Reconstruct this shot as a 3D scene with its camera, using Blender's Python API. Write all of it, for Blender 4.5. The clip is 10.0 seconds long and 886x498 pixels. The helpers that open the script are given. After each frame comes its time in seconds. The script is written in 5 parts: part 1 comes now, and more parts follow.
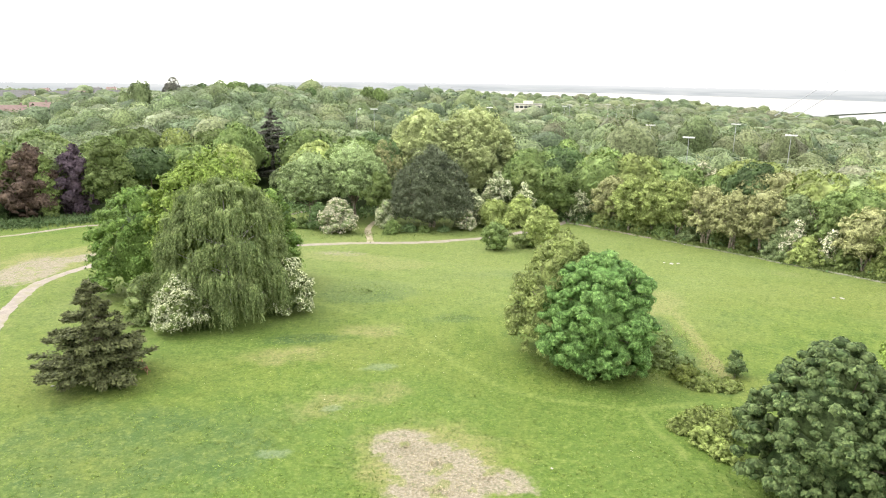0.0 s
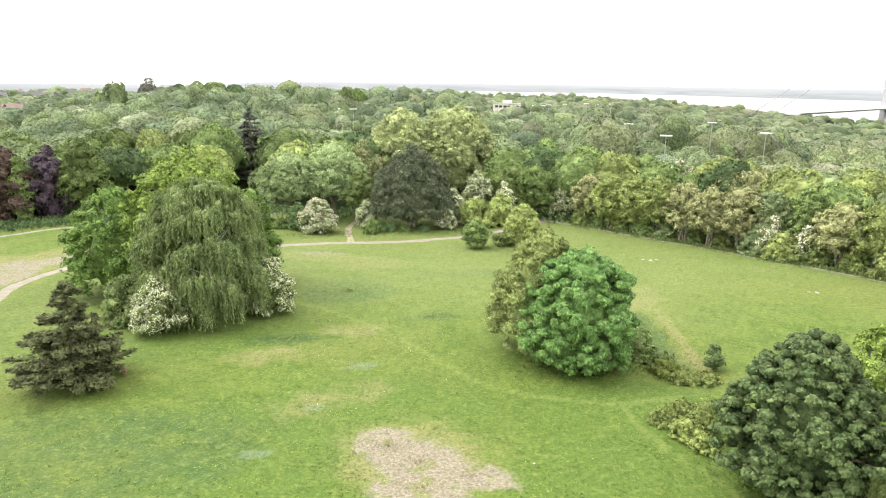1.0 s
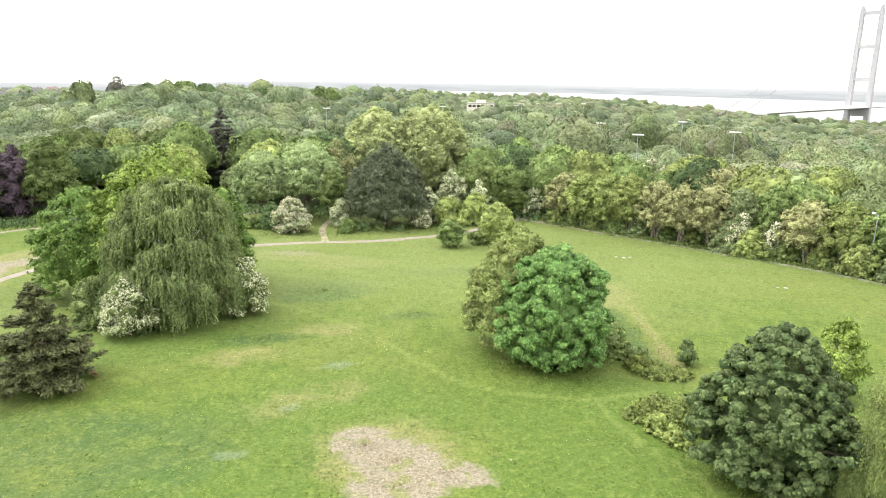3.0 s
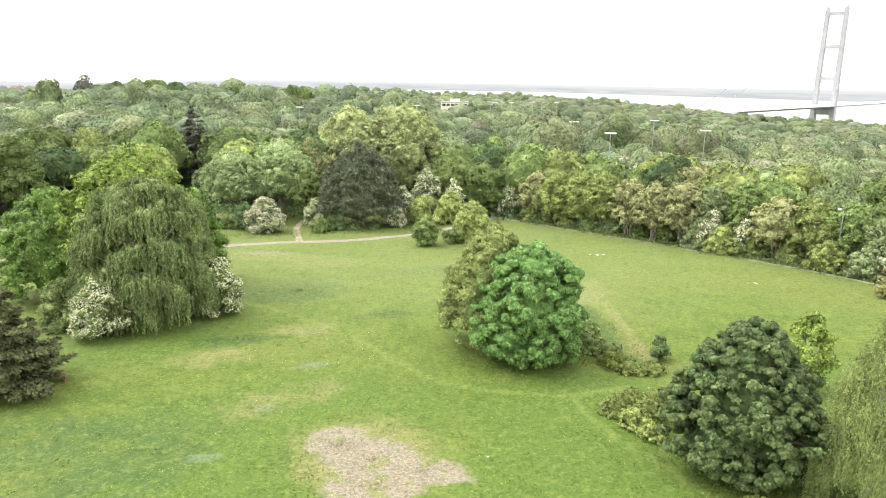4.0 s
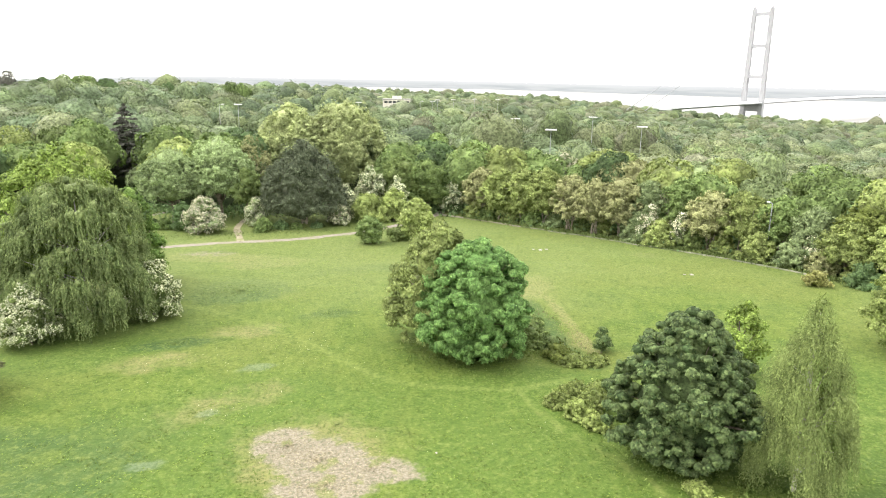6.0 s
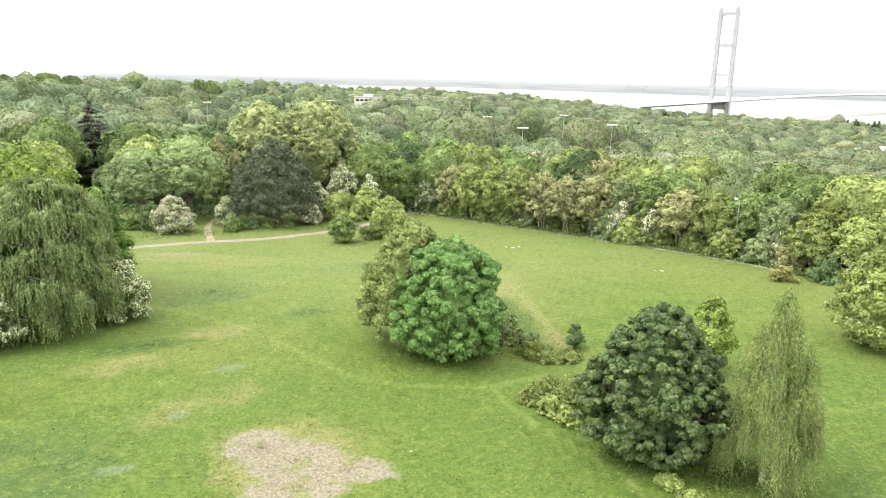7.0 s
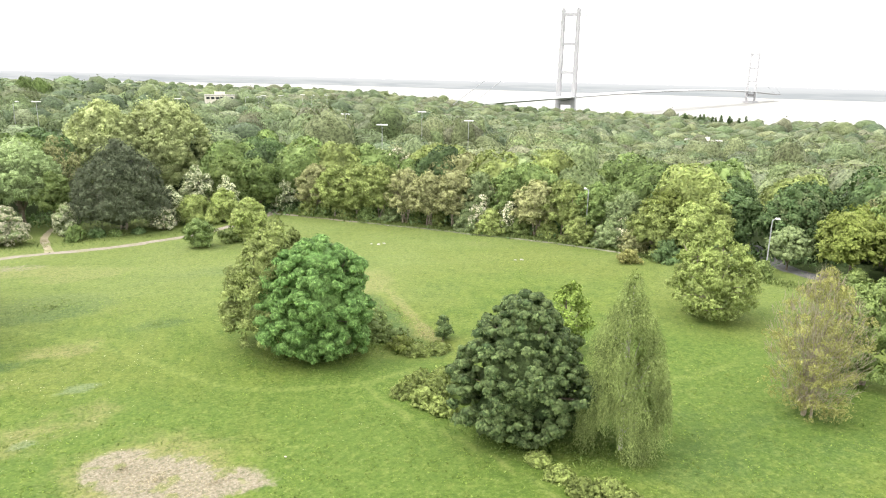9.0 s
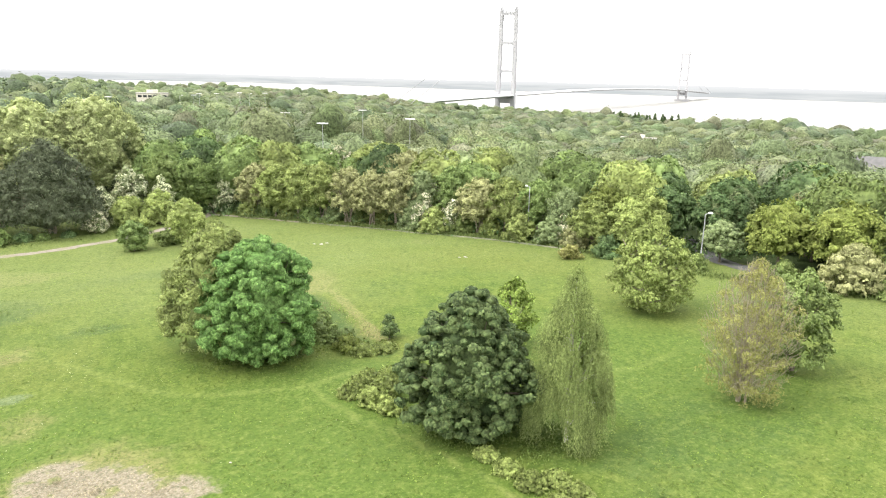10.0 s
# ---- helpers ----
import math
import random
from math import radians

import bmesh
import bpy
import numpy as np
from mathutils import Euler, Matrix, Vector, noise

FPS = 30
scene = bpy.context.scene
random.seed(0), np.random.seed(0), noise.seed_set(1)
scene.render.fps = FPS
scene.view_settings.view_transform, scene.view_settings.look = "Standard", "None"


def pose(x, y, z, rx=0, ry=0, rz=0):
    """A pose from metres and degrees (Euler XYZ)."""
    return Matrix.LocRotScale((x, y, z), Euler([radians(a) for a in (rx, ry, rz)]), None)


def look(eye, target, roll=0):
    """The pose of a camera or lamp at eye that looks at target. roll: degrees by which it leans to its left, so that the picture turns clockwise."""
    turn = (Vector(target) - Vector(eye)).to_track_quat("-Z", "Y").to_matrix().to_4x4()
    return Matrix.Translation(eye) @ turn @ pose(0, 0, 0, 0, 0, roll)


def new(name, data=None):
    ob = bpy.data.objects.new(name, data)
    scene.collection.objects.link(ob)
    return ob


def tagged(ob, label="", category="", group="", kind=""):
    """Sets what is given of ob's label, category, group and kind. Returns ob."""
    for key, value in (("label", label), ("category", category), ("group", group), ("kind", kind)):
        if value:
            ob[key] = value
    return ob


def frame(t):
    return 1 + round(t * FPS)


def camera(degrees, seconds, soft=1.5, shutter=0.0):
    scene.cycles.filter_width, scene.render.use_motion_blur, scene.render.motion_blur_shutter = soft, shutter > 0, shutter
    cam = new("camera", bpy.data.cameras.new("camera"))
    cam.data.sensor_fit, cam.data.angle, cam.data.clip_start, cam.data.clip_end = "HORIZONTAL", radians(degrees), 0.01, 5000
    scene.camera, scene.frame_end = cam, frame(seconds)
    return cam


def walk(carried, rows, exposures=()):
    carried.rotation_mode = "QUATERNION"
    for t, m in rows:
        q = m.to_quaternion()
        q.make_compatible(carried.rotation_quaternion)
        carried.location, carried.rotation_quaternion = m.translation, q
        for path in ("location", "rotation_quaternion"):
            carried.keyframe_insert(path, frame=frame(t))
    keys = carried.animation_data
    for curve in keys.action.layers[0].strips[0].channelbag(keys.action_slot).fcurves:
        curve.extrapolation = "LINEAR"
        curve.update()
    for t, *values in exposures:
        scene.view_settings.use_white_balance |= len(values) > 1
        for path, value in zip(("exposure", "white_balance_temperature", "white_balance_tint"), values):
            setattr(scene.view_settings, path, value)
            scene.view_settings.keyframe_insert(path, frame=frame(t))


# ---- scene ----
cam = camera(65.5, 10.0, soft=1.1)

PATH = [
    (0, (-0.192, 0.577, 21.350), (0.957, 19.981, 16.644), 1.00),
    (0.5, (-0.196, 0.560, 21.256), (1.333, 19.940, 16.556), 0.93),
    (1, (-0.211, 0.488, 21.206), (1.498, 19.854, 16.511), 0.84),
    (1.5, (-0.205, 0.499, 21.146), (1.574, 19.859, 16.451), 0.94),
    (2, (-0.255, 0.507, 21.128), (1.844, 19.831, 16.421), 0.97),
    (2.5, (-0.273, 0.530, 21.064), (1.996, 19.841, 16.379), 0.98),
    (2.7, (-0.274, 0.528, 21.062), (2.040, 19.832, 16.376), 0.98),
    (3.8, (-0.285, 0.490, 21.029), (2.733, 19.691, 16.325), 1.02),
    (4, (-0.287, 0.482, 21.022), (2.873, 19.662, 16.315), 1.03),
    (4.5, (-0.307, 0.482, 21.027), (3.203, 19.598, 16.309), 1.05),
    (5, (-0.334, 0.470, 21.027), (3.566, 19.507, 16.297), 1.08),
    (5.5, (-0.291, 0.510, 20.993), (3.999, 19.463, 16.263), 1.10),
    (5.7, (-0.297, 0.510, 20.995), (4.167, 19.416, 16.256), 1.12),
    (6.8, (-0.325, 0.513, 21.005), (4.997, 19.184, 16.223), 1.25),
    (7, (-0.330, 0.513, 21.007), (5.159, 19.139, 16.217), 1.27),
    (7.1, (-0.332, 0.499, 21.011), (5.340, 19.065, 16.221), 1.24),
    (7.3, (-0.336, 0.470, 21.020), (5.702, 18.918, 16.230), 1.19),
    (7.5, (-0.341, 0.437, 21.029), (6.111, 18.752, 16.240), 1.12),
    (8, (-0.390, 0.459, 20.985), (6.962, 18.433, 16.200), 1.06),
    (8.5, (-0.406, 0.417, 20.997), (7.816, 18.011, 16.216), 1.20),
    (9, (-0.473, 0.362, 21.000), (8.630, 17.516, 16.214), 1.24),
    (9.5, (-0.540, 0.368, 21.031), (9.063, 17.240, 16.221), 1.36),
    (10, (-0.586, 0.407, 20.986), (9.940, 16.724, 16.193), 1.40),
]
walk(cam, [(t, look(eye, target, roll)) for t, eye, target, roll in PATH])

# ---- world, sun, exposure ----
SUN_UP, SUN_TURN = 52.0, -70.0  # height and bearing (from ahead, to the right) of the veiled sun
world = bpy.data.worlds.new("overcast_sky")
scene.world = world
world.use_nodes = True
wn, wl = world.node_tree.nodes, world.node_tree.links
wn.clear()
sky = wn.new("ShaderNodeTexSky")
sky.sky_type = "NISHITA"
sky.sun_disc = False
sky.sun_elevation = radians(SUN_UP)
sky.sun_rotation = radians(SUN_TURN)
sky.dust_density = 4.0
sky_bg = wn.new("ShaderNodeBackground")
sky_bg.inputs["Strength"].default_value = 0.06
cloud_bg = wn.new("ShaderNodeBackground")
cloud_bg.inputs["Color"].default_value = (1.0, 0.985, 0.935, 1)
cloud_bg.inputs["Strength"].default_value = 3.0
both = wn.new("ShaderNodeAddShader")
wout = wn.new("ShaderNodeOutputWorld")
wl.new(sky.outputs["Color"], sky_bg.inputs["Color"])
wl.new(sky_bg.outputs[0], both.inputs[0])
wl.new(cloud_bg.outputs[0], both.inputs[1])
wl.new(both.outputs[0], wout.inputs["Surface"])

sun_data = bpy.data.lights.new("sun", "SUN")
sun_data.energy = 3.5
sun_data.angle = radians(32)
sun_data.color = (1.0, 0.97, 0.92)
sun_ob = new("sun", sun_data)
_e, _b = radians(SUN_UP), radians(SUN_TURN)
sun_ob.matrix_world = look((100 * math.cos(_e) * math.sin(_b), 100 * math.cos(_e) * math.cos(_b), 100 * math.sin(_e)), (0, 0, 0))
scene.view_settings.exposure = 0.0


# ---- materials ----
def nodes_of(name):
    m = bpy.data.materials.new(name)
    m.use_nodes = True
    n, l = m.node_tree.nodes, m.node_tree.links
    n.clear()
    out = n.new("ShaderNodeOutputMaterial")
    return m, n, l, out


def rgba(c):
    return (c[0], c[1], c[2], 1.0)


def mixer(n, l, fac, a, b, blend="MIX"):
    """A colour mix; fac, a and b are sockets or plain values."""
    m = n.new("ShaderNodeMix")
    m.data_type, m.blend_type = "RGBA", blend
    for socket, value in ((m.inputs[0], fac), (m.inputs[6], a), (m.inputs[7], b)):
        if isinstance(value, bpy.types.NodeSocket):
            l.new(value, socket)
        elif isinstance(value, (tuple, list)):
            socket.default_value = rgba(value)
        else:
            socket.default_value = value
    return m.outputs[2]


def noise_tex(n, l, scale, detail=4.0, coords=None, rough=0.55):
    t = n.new("ShaderNodeTexNoise")
    t.inputs["Scale"].default_value = scale
    t.inputs["Detail"].default_value = detail
    t.inputs["Roughness"].default_value = rough
    if coords is not None:
        l.new(coords, t.inputs["Vector"])
    return t.outputs["Fac"]


def ramp(n, l, fac, lo, hi, a=0.0, b=1.0):
    r = n.new("ShaderNodeMapRange")
    r.interpolation_type = "SMOOTHSTEP"
    l.new(fac, r.inputs["Value"])
    for key, v in (("From Min", lo), ("From Max", hi), ("To Min", a), ("To Max", b)):
        r.inputs[key].default_value = v
    return r.outputs["Result"]


def maths(n, l, op, a, b):
    m = n.new("ShaderNodeMath")
    m.operation = op
    for socket, value in ((m.inputs[0], a), (m.inputs[1], b)):
        if isinstance(value, bpy.types.NodeSocket):
            l.new(value, socket)
        else:
            socket.default_value = value
    return m.outputs[0]


def foliage(name, dark, light, clump=0.5, thin=0.1, rough=0.6, own=0.2, toned=False, grain=4.5, mottle=0.4, relief=0.16):
    """Leaves: each leaf between two greens, clumps lighter and darker, each plant a little its own."""
    m, n, l, out = nodes_of(name)
    geo, obi, tc = n.new("ShaderNodeNewGeometry"), n.new("ShaderNodeObjectInfo"), n.new("ShaderNodeTexCoord")
    leaf = mixer(n, l, geo.outputs["Random Per Island"], dark, light)
    patch = ramp(n, l, noise_tex(n, l, clump, 3.0, tc.outputs["Object"]), 0.3, 0.7, 0.72, 1.28)
    tone = maths(n, l, "MULTIPLY", patch, ramp(n, l, obi.outputs["Random"], 0, 1, 1 - own, 1 + own))
    if toned:  # each tree of a joined wood has its own tone
        at = n.new("ShaderNodeAttribute")
        at.attribute_name = "tone"
        tone = maths(n, l, "MULTIPLY", tone, at.outputs["Fac"])
    comb = n.new("ShaderNodeCombineColor")
    for i in range(3):
        l.new(tone, comb.inputs[i])
    colour = mixer(n, l, 1.0, leaf, comb.outputs[0], "MULTIPLY")
    p = n.new("ShaderNodeBsdfPrincipled")
    p.inputs["Roughness"].default_value = rough
    p.inputs["Specular IOR Level"].default_value = 0.1
    speck = noise_tex(n, l, grain, 4.0, tc.outputs["Object"], 0.7)
    sp = n.new("ShaderNodeCombineColor")
    spk = ramp(n, l, speck, 0.34, 0.66, 1 - mottle, 1 + mottle)
    for i in range(3):
        l.new(spk, sp.inputs[i])
    colour = mixer(n, l, 1.0, colour, sp.outputs[0], "MULTIPLY")
    bump = n.new("ShaderNodeBump")
    bump.inputs["Strength"].default_value = 0.5
    bump.inputs["Distance"].default_value = relief / grain
    l.new(speck, bump.inputs["Height"])
    l.new(bump.outputs[0], p.inputs["Normal"])
    l.new(colour, p.inputs["Base Color"])
    tr = n.new("ShaderNodeBsdfTranslucent")
    l.new(mixer(n, l, 1.0, colour, (1.15, 1.2, 0.7), "MULTIPLY"), tr.inputs["Color"])
    mx = n.new("ShaderNodeMixShader")
    mx.inputs[0].default_value = thin
    l.new(p.outputs[0], mx.inputs[1])
    l.new(tr.outputs[0], mx.inputs[2])
    l.new(mx.outputs[0], out.inputs["Surface"])
    return m


def surface(name, a, b, scale, rough=0.85, bump=0.3, fine=8.0, metal=0.0, c=None):
    """A grained surface of two tones with fine relief; c: a third tone in large stains."""
    m, n, l, out = nodes_of(name)
    tc = n.new("ShaderNodeTexCoord")
    big = ramp(n, l, noise_tex(n, l, scale, 5.0, tc.outputs["Object"]), 0.35, 0.65)
    grain = noise_tex(n, l, scale * fine, 6.0, tc.outputs["Object"])
    col = mixer(n, l, big, a, b)
    if c:
        col = mixer(n, l, ramp(n, l, noise_tex(n, l, scale * 0.37, 3.0, tc.outputs["Object"]), 0.52, 0.66), col, c)
    col = mixer(n, l, ramp(n, l, grain, 0.25, 0.75, 0.0, 0.35), col, tuple(v * 0.55 for v in a))
    p = n.new("ShaderNodeBsdfPrincipled")
    p.inputs["Roughness"].default_value = rough
    p.inputs["Metallic"].default_value = metal
    l.new(col, p.inputs["Base Color"])
    if bump:
        bm = n.new("ShaderNodeBump")
        bm.inputs["Strength"].default_value = bump
        bm.inputs["Distance"].default_value = 0.05
        l.new(grain, bm.inputs["Height"])
        l.new(bm.outputs[0], p.inputs["Normal"])
    l.new(p.outputs[0], out.inputs["Surface"])
    return m


def ground_material():
    m, n, l, out = nodes_of("meadow_grass")
    tc = n.new("ShaderNodeTexCoord")
    co = tc.outputs["Object"]

    def layer(name):
        a = n.new("ShaderNodeAttribute")
        a.attribute_name = name
        return a.outputs["Fac"]

    def ragged(name, scale, lo=0.45, hi=0.6, k=0.9):
        return ramp(n, l, maths(n, l, "ADD", layer(name), maths(n, l, "MULTIPLY", maths(n, l, "SUBTRACT", noise_tex(n, l, scale, 6.0, co, 0.65), 0.5), k)), lo, hi)

    fine = noise_tex(n, l, 4.5, 6.0, co, 0.75)
    mid = noise_tex(n, l, 0.42, 5.0, co, 0.62)
    big = noise_tex(n, l, 0.065, 4.0, co)
    col = mixer(n, l, ramp(n, l, mid, 0.34, 0.66), (0.066, 0.106, 0.016), (0.102, 0.139, 0.025))
    col = mixer(n, l, ramp(n, l, big, 0.42, 0.66), col, (0.112, 0.137, 0.030))
    col = mixer(n, l, ragged("lush", 0.3, 0.3, 0.8, 0.6), col, (0.076, 0.120, 0.021))
    col = mixer(n, l, maths(n, l, "MULTIPLY", ragged("dark", 0.35, 0.2, 0.85, 1.1), 0.9), col, (0.042, 0.080, 0.025))
    col = mixer(n, l, maths(n, l, "MULTIPLY", ragged("dry", 0.45, 0.4, 0.95, 1.2), 0.75), col, (0.195, 0.178, 0.078))
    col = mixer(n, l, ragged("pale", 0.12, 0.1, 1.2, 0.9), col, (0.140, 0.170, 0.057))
    col = mixer(n, l, maths(n, l, "MULTIPLY", ragged("track", 0.6, 0.25, 0.95, 0.7), 0.4), col, (0.180, 0.215, 0.060))
    col = mixer(n, l, maths(n, l, "MULTIPLY", ragged("clover", 0.9, 0.4, 0.9, 1.3), 0.5), col, (0.140, 0.175, 0.112))
    tuft = noise_tex(n, l, 1.7, 5.0, co, 0.7)
    col = mixer(n, l, ramp(n, l, tuft, 0.50, 0.66, 0.0, 0.42), col, (0.165, 0.198, 0.050))
    col = mixer(n, l, ramp(n, l, tuft, 0.34, 0.48, 0.55, 0.0), col, (0.044, 0.083, 0.014))
    straw = mixer(n, l, ramp(n, l, noise_tex(n, l, 6.0, 6.0, co, 0.8), 0.34, 0.66), (0.140, 0.117, 0.082), (0.275, 0.242, 0.190))
    bare = mixer(n, l, ramp(n, l, noise_tex(n, l, 0.8, 4.0, co), 0.53, 0.62, 0.0, 0.75), straw, (0.15, 0.165, 0.055))
    col = mixer(n, l, ragged("bare", 1.3, 0.40, 0.72, 0.9), col, bare)
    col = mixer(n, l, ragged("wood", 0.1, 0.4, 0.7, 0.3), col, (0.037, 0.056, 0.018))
    col = mixer(n, l, ramp(n, l, fine, 0.38, 0.54, 0.5, 0.0), col, (0.034, 0.057, 0.012))
    col = mixer(n, l, ramp(n, l, fine, 0.54, 0.70, 0.0, 0.55), col, (0.195, 0.215, 0.088))
    p = n.new("ShaderNodeBsdfPrincipled")
    p.inputs["Roughness"].default_value = 0.9
    p.inputs["Specular IOR Level"].default_value = 0.15
    l.new(col, p.inputs["Base Color"])
    bm = n.new("ShaderNodeBump")
    bm.inputs["Strength"].default_value = 0.6
    bm.inputs["Distance"].default_value = 0.05
    l.new(fine, bm.inputs["Height"])
    l.new(bm.outputs[0], p.inputs["Normal"])
    l.new(p.outputs[0], out.inputs["Surface"])
    return m


def water_material():
    m, n, l, out = nodes_of("estuary_water")
    tc = n.new("ShaderNodeTexCoord")
    p = n.new("ShaderNodeBsdfPrincipled")
    p.inputs["Base Color"].default_value = (0.24, 0.235, 0.225, 1)
    p.inputs["Specular IOR Level"].default_value = 0.2
    p.inputs["Roughness"].default_value = 0.4
    p.inputs["IOR"].default_value = 1.2
    bm = n.new("ShaderNodeBump")
    bm.inputs["Strength"].default_value = 0.15
    bm.inputs["Distance"].default_value = 0.3
    l.new(noise_tex(n, l, 0.05, 6.0, tc.outputs["Object"]), bm.inputs["Height"])
    l.new(bm.outputs[0], p.inputs["Normal"])
    l.new(p.outputs[0], out.inputs["Surface"])
    return m


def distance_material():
    """The far bank and hills: a glowing backdrop with distance haze painted into its colour."""
    m, n, l, out = nodes_of("hazed_hills_backdrop")
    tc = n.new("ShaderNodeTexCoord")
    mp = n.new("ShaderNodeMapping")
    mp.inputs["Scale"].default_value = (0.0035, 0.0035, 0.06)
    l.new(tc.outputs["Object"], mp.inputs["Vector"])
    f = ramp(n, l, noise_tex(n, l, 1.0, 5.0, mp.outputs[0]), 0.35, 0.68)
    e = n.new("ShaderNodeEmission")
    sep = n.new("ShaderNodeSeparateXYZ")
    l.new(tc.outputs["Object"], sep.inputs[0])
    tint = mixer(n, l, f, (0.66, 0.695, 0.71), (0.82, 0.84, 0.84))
    # painted haze: the tint fades to near white with height
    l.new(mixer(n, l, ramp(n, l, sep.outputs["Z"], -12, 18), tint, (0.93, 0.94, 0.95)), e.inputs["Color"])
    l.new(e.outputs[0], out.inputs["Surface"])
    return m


M_GROUND = ground_material()
M_WATER = water_material()
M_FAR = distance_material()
M_GRAVEL = surface("pale_gravel", (0.190, 0.163, 0.139), (0.252, 0.219, 0.186), 1.2, 0.95, 0.4, 9.0, c=(0.20, 0.185, 0.12))
M_DIRT = surface("trodden_earth", (0.22, 0.19, 0.12), (0.30, 0.26, 0.18), 1.0, 0.95, 0.4, 9.0, c=(0.17, 0.19, 0.07))
M_STONE = surface("pale_stone", (0.28, 0.27, 0.24), (0.40, 0.385, 0.35), 2.0, 0.9, 0.4)
M_EDGE = surface("mossy_edging_stone", (0.11, 0.125, 0.07), (0.21, 0.21, 0.15), 0.5, 0.95, 0.4, 9.0, c=(0.09, 0.12, 0.04))
M_BARK = surface("grey_brown_bark", (0.12, 0.095, 0.07), (0.20, 0.17, 0.13), 2.5, 0.95, 0.7)
M_PALEBARK = surface("pale_bark", (0.24, 0.20, 0.15), (0.36, 0.31, 0.24), 2.5, 0.9, 0.6)
M_BIRCHBARK = surface("white_birch_bark", (0.46, 0.44, 0.40), (0.30, 0.27, 0.23), 3.0, 0.8, 0.5, c=(0.09, 0.08, 0.07))
M_REDWOOD = surface("reddish_cut_branch", (0.20, 0.09, 0.05), (0.28, 0.15, 0.09), 4.0, 0.9, 0.6)
M_CONCRETE = surface("pale_concrete", (0.32, 0.32, 0.335), (0.37, 0.37, 0.385), 0.08, 0.85, 0.05)
M_DECK = surface("weathered_deck_steel", (0.50, 0.51, 0.53), (0.56, 0.57, 0.59), 0.1, 0.6, 0.0)
M_CABLE = surface("painted_cable_steel", (0.22, 0.23, 0.24), (0.26, 0.27, 0.28), 0.5, 0.6, 0.0)
M_GALV = surface("galvanised_steel", (0.32, 0.33, 0.34), (0.40, 0.41, 0.42), 3.0, 0.5, 0.0, metal=0.3)
M_LANTERN = surface("pale_lantern_housing", (0.6, 0.6, 0.58), (0.7, 0.7, 0.68), 3.0, 0.5, 0.0)
M_RENDER = surface("cream_render", (0.62, 0.58, 0.50), (0.72, 0.68, 0.60), 0.6, 0.9, 0.1)
M_SLATE = surface("grey_slate", (0.10, 0.098, 0.10), (0.145, 0.14, 0.142), 0.8, 0.7, 0.3)
M_CLAY = surface("dull_red_clay_tile", (0.19, 0.13, 0.12), (0.24, 0.17, 0.155), 0.8, 0.85, 0.3)
M_GLASS = surface("dark_window_glass", (0.04, 0.045, 0.05), (0.06, 0.065, 0.07), 1.0, 0.1, 0.0)
M_ASPHALT = surface("worn_asphalt", (0.085, 0.085, 0.088), (0.12, 0.12, 0.12), 1.5, 0.9, 0.3)

F_BIRCH = foliage("weeping_birch_leaves", (0.082, 0.114, 0.043), (0.178, 0.218, 0.087), 0.6, 0.25)
F_GREEN = foliage("fresh_green_leaves", (0.085, 0.128, 0.04), (0.16, 0.215, 0.07), 0.5)
F_FRESH = foliage("bright_fresh_leaves", (0.096, 0.168, 0.04), (0.185, 0.275, 0.07), 0.5)
F_LIMETREE = foliage("bright_lime_leaves", (0.115, 0.17, 0.034), (0.2, 0.268, 0.062), 0.5)
F_YELLOW = foliage("yellow_green_leaves", (0.098, 0.126, 0.029), (0.172, 0.202, 0.054), 0.5)
F_CHEST = foliage("chestnut_leaves", (0.076, 0.15, 0.042), (0.172, 0.284, 0.084), 1.8, 0.12, 0.65)
F_SYC = foliage("dark_maple_leaves", (0.048, 0.08, 0.03), (0.14, 0.186, 0.072), 1.6, 0.08, 0.65)
F_ASH = foliage("light_ash_leaves", (0.168, 0.208, 0.066), (0.275, 0.325, 0.112), 0.5)
F_SPRING = foliage("pale_spring_leaves", (0.126, 0.162, 0.046), (0.214, 0.258, 0.083), 0.5)
F_SLIM = foliage("thin_birch_leaves", (0.112, 0.144, 0.046), (0.165, 0.204, 0.07), 0.6)
F_OLIVE = foliage("olive_spring_leaves", (0.16, 0.202, 0.064), (0.275, 0.324, 0.108), 0.5)
F_BROWN = foliage("brownish_budding_leaves", (0.178, 0.188, 0.084), (0.3, 0.306, 0.146), 0.6)
F_BUD = foliage("budding_twigs", (0.205, 0.21, 0.068), (0.325, 0.322, 0.116), 0.6)
F_PINE = foliage("dark_pine_needles", (0.064, 0.08, 0.046), (0.156, 0.182, 0.11), 0.9, 0.05, 0.6)
F_FIR = foliage("brownish_fir_needles", (0.075, 0.075, 0.062), (0.15, 0.15, 0.122), 0.9, 0.05, 0.6)
F_SPRUCE = foliage("spruce_needles", (0.044, 0.052, 0.022), (0.112, 0.122, 0.052), 0.9, 0.05, 0.6)
F_WILLOW = foliage("silvery_willow_leaves", (0.172, 0.228, 0.102), (0.262, 0.332, 0.15), 0.5)
F_PALEWIL = foliage("pale_willow_leaves", (0.232, 0.268, 0.118), (0.33, 0.37, 0.168), 0.3)
F_COPPER = foliage("copper_leaves", (0.075, 0.052, 0.042), (0.145, 0.104, 0.078), 0.5)
F_PURPLE = foliage("purple_leaves", (0.036, 0.027, 0.037), (0.088, 0.064, 0.08), 0.5)
F_WOOD = foliage("woodland_green_leaves", (0.096, 0.143, 0.046), (0.181, 0.244, 0.083), 0.12)
F_DEEP = foliage("deep_green_leaves", (0.055, 0.095, 0.036), (0.11, 0.16, 0.064), 0.12)
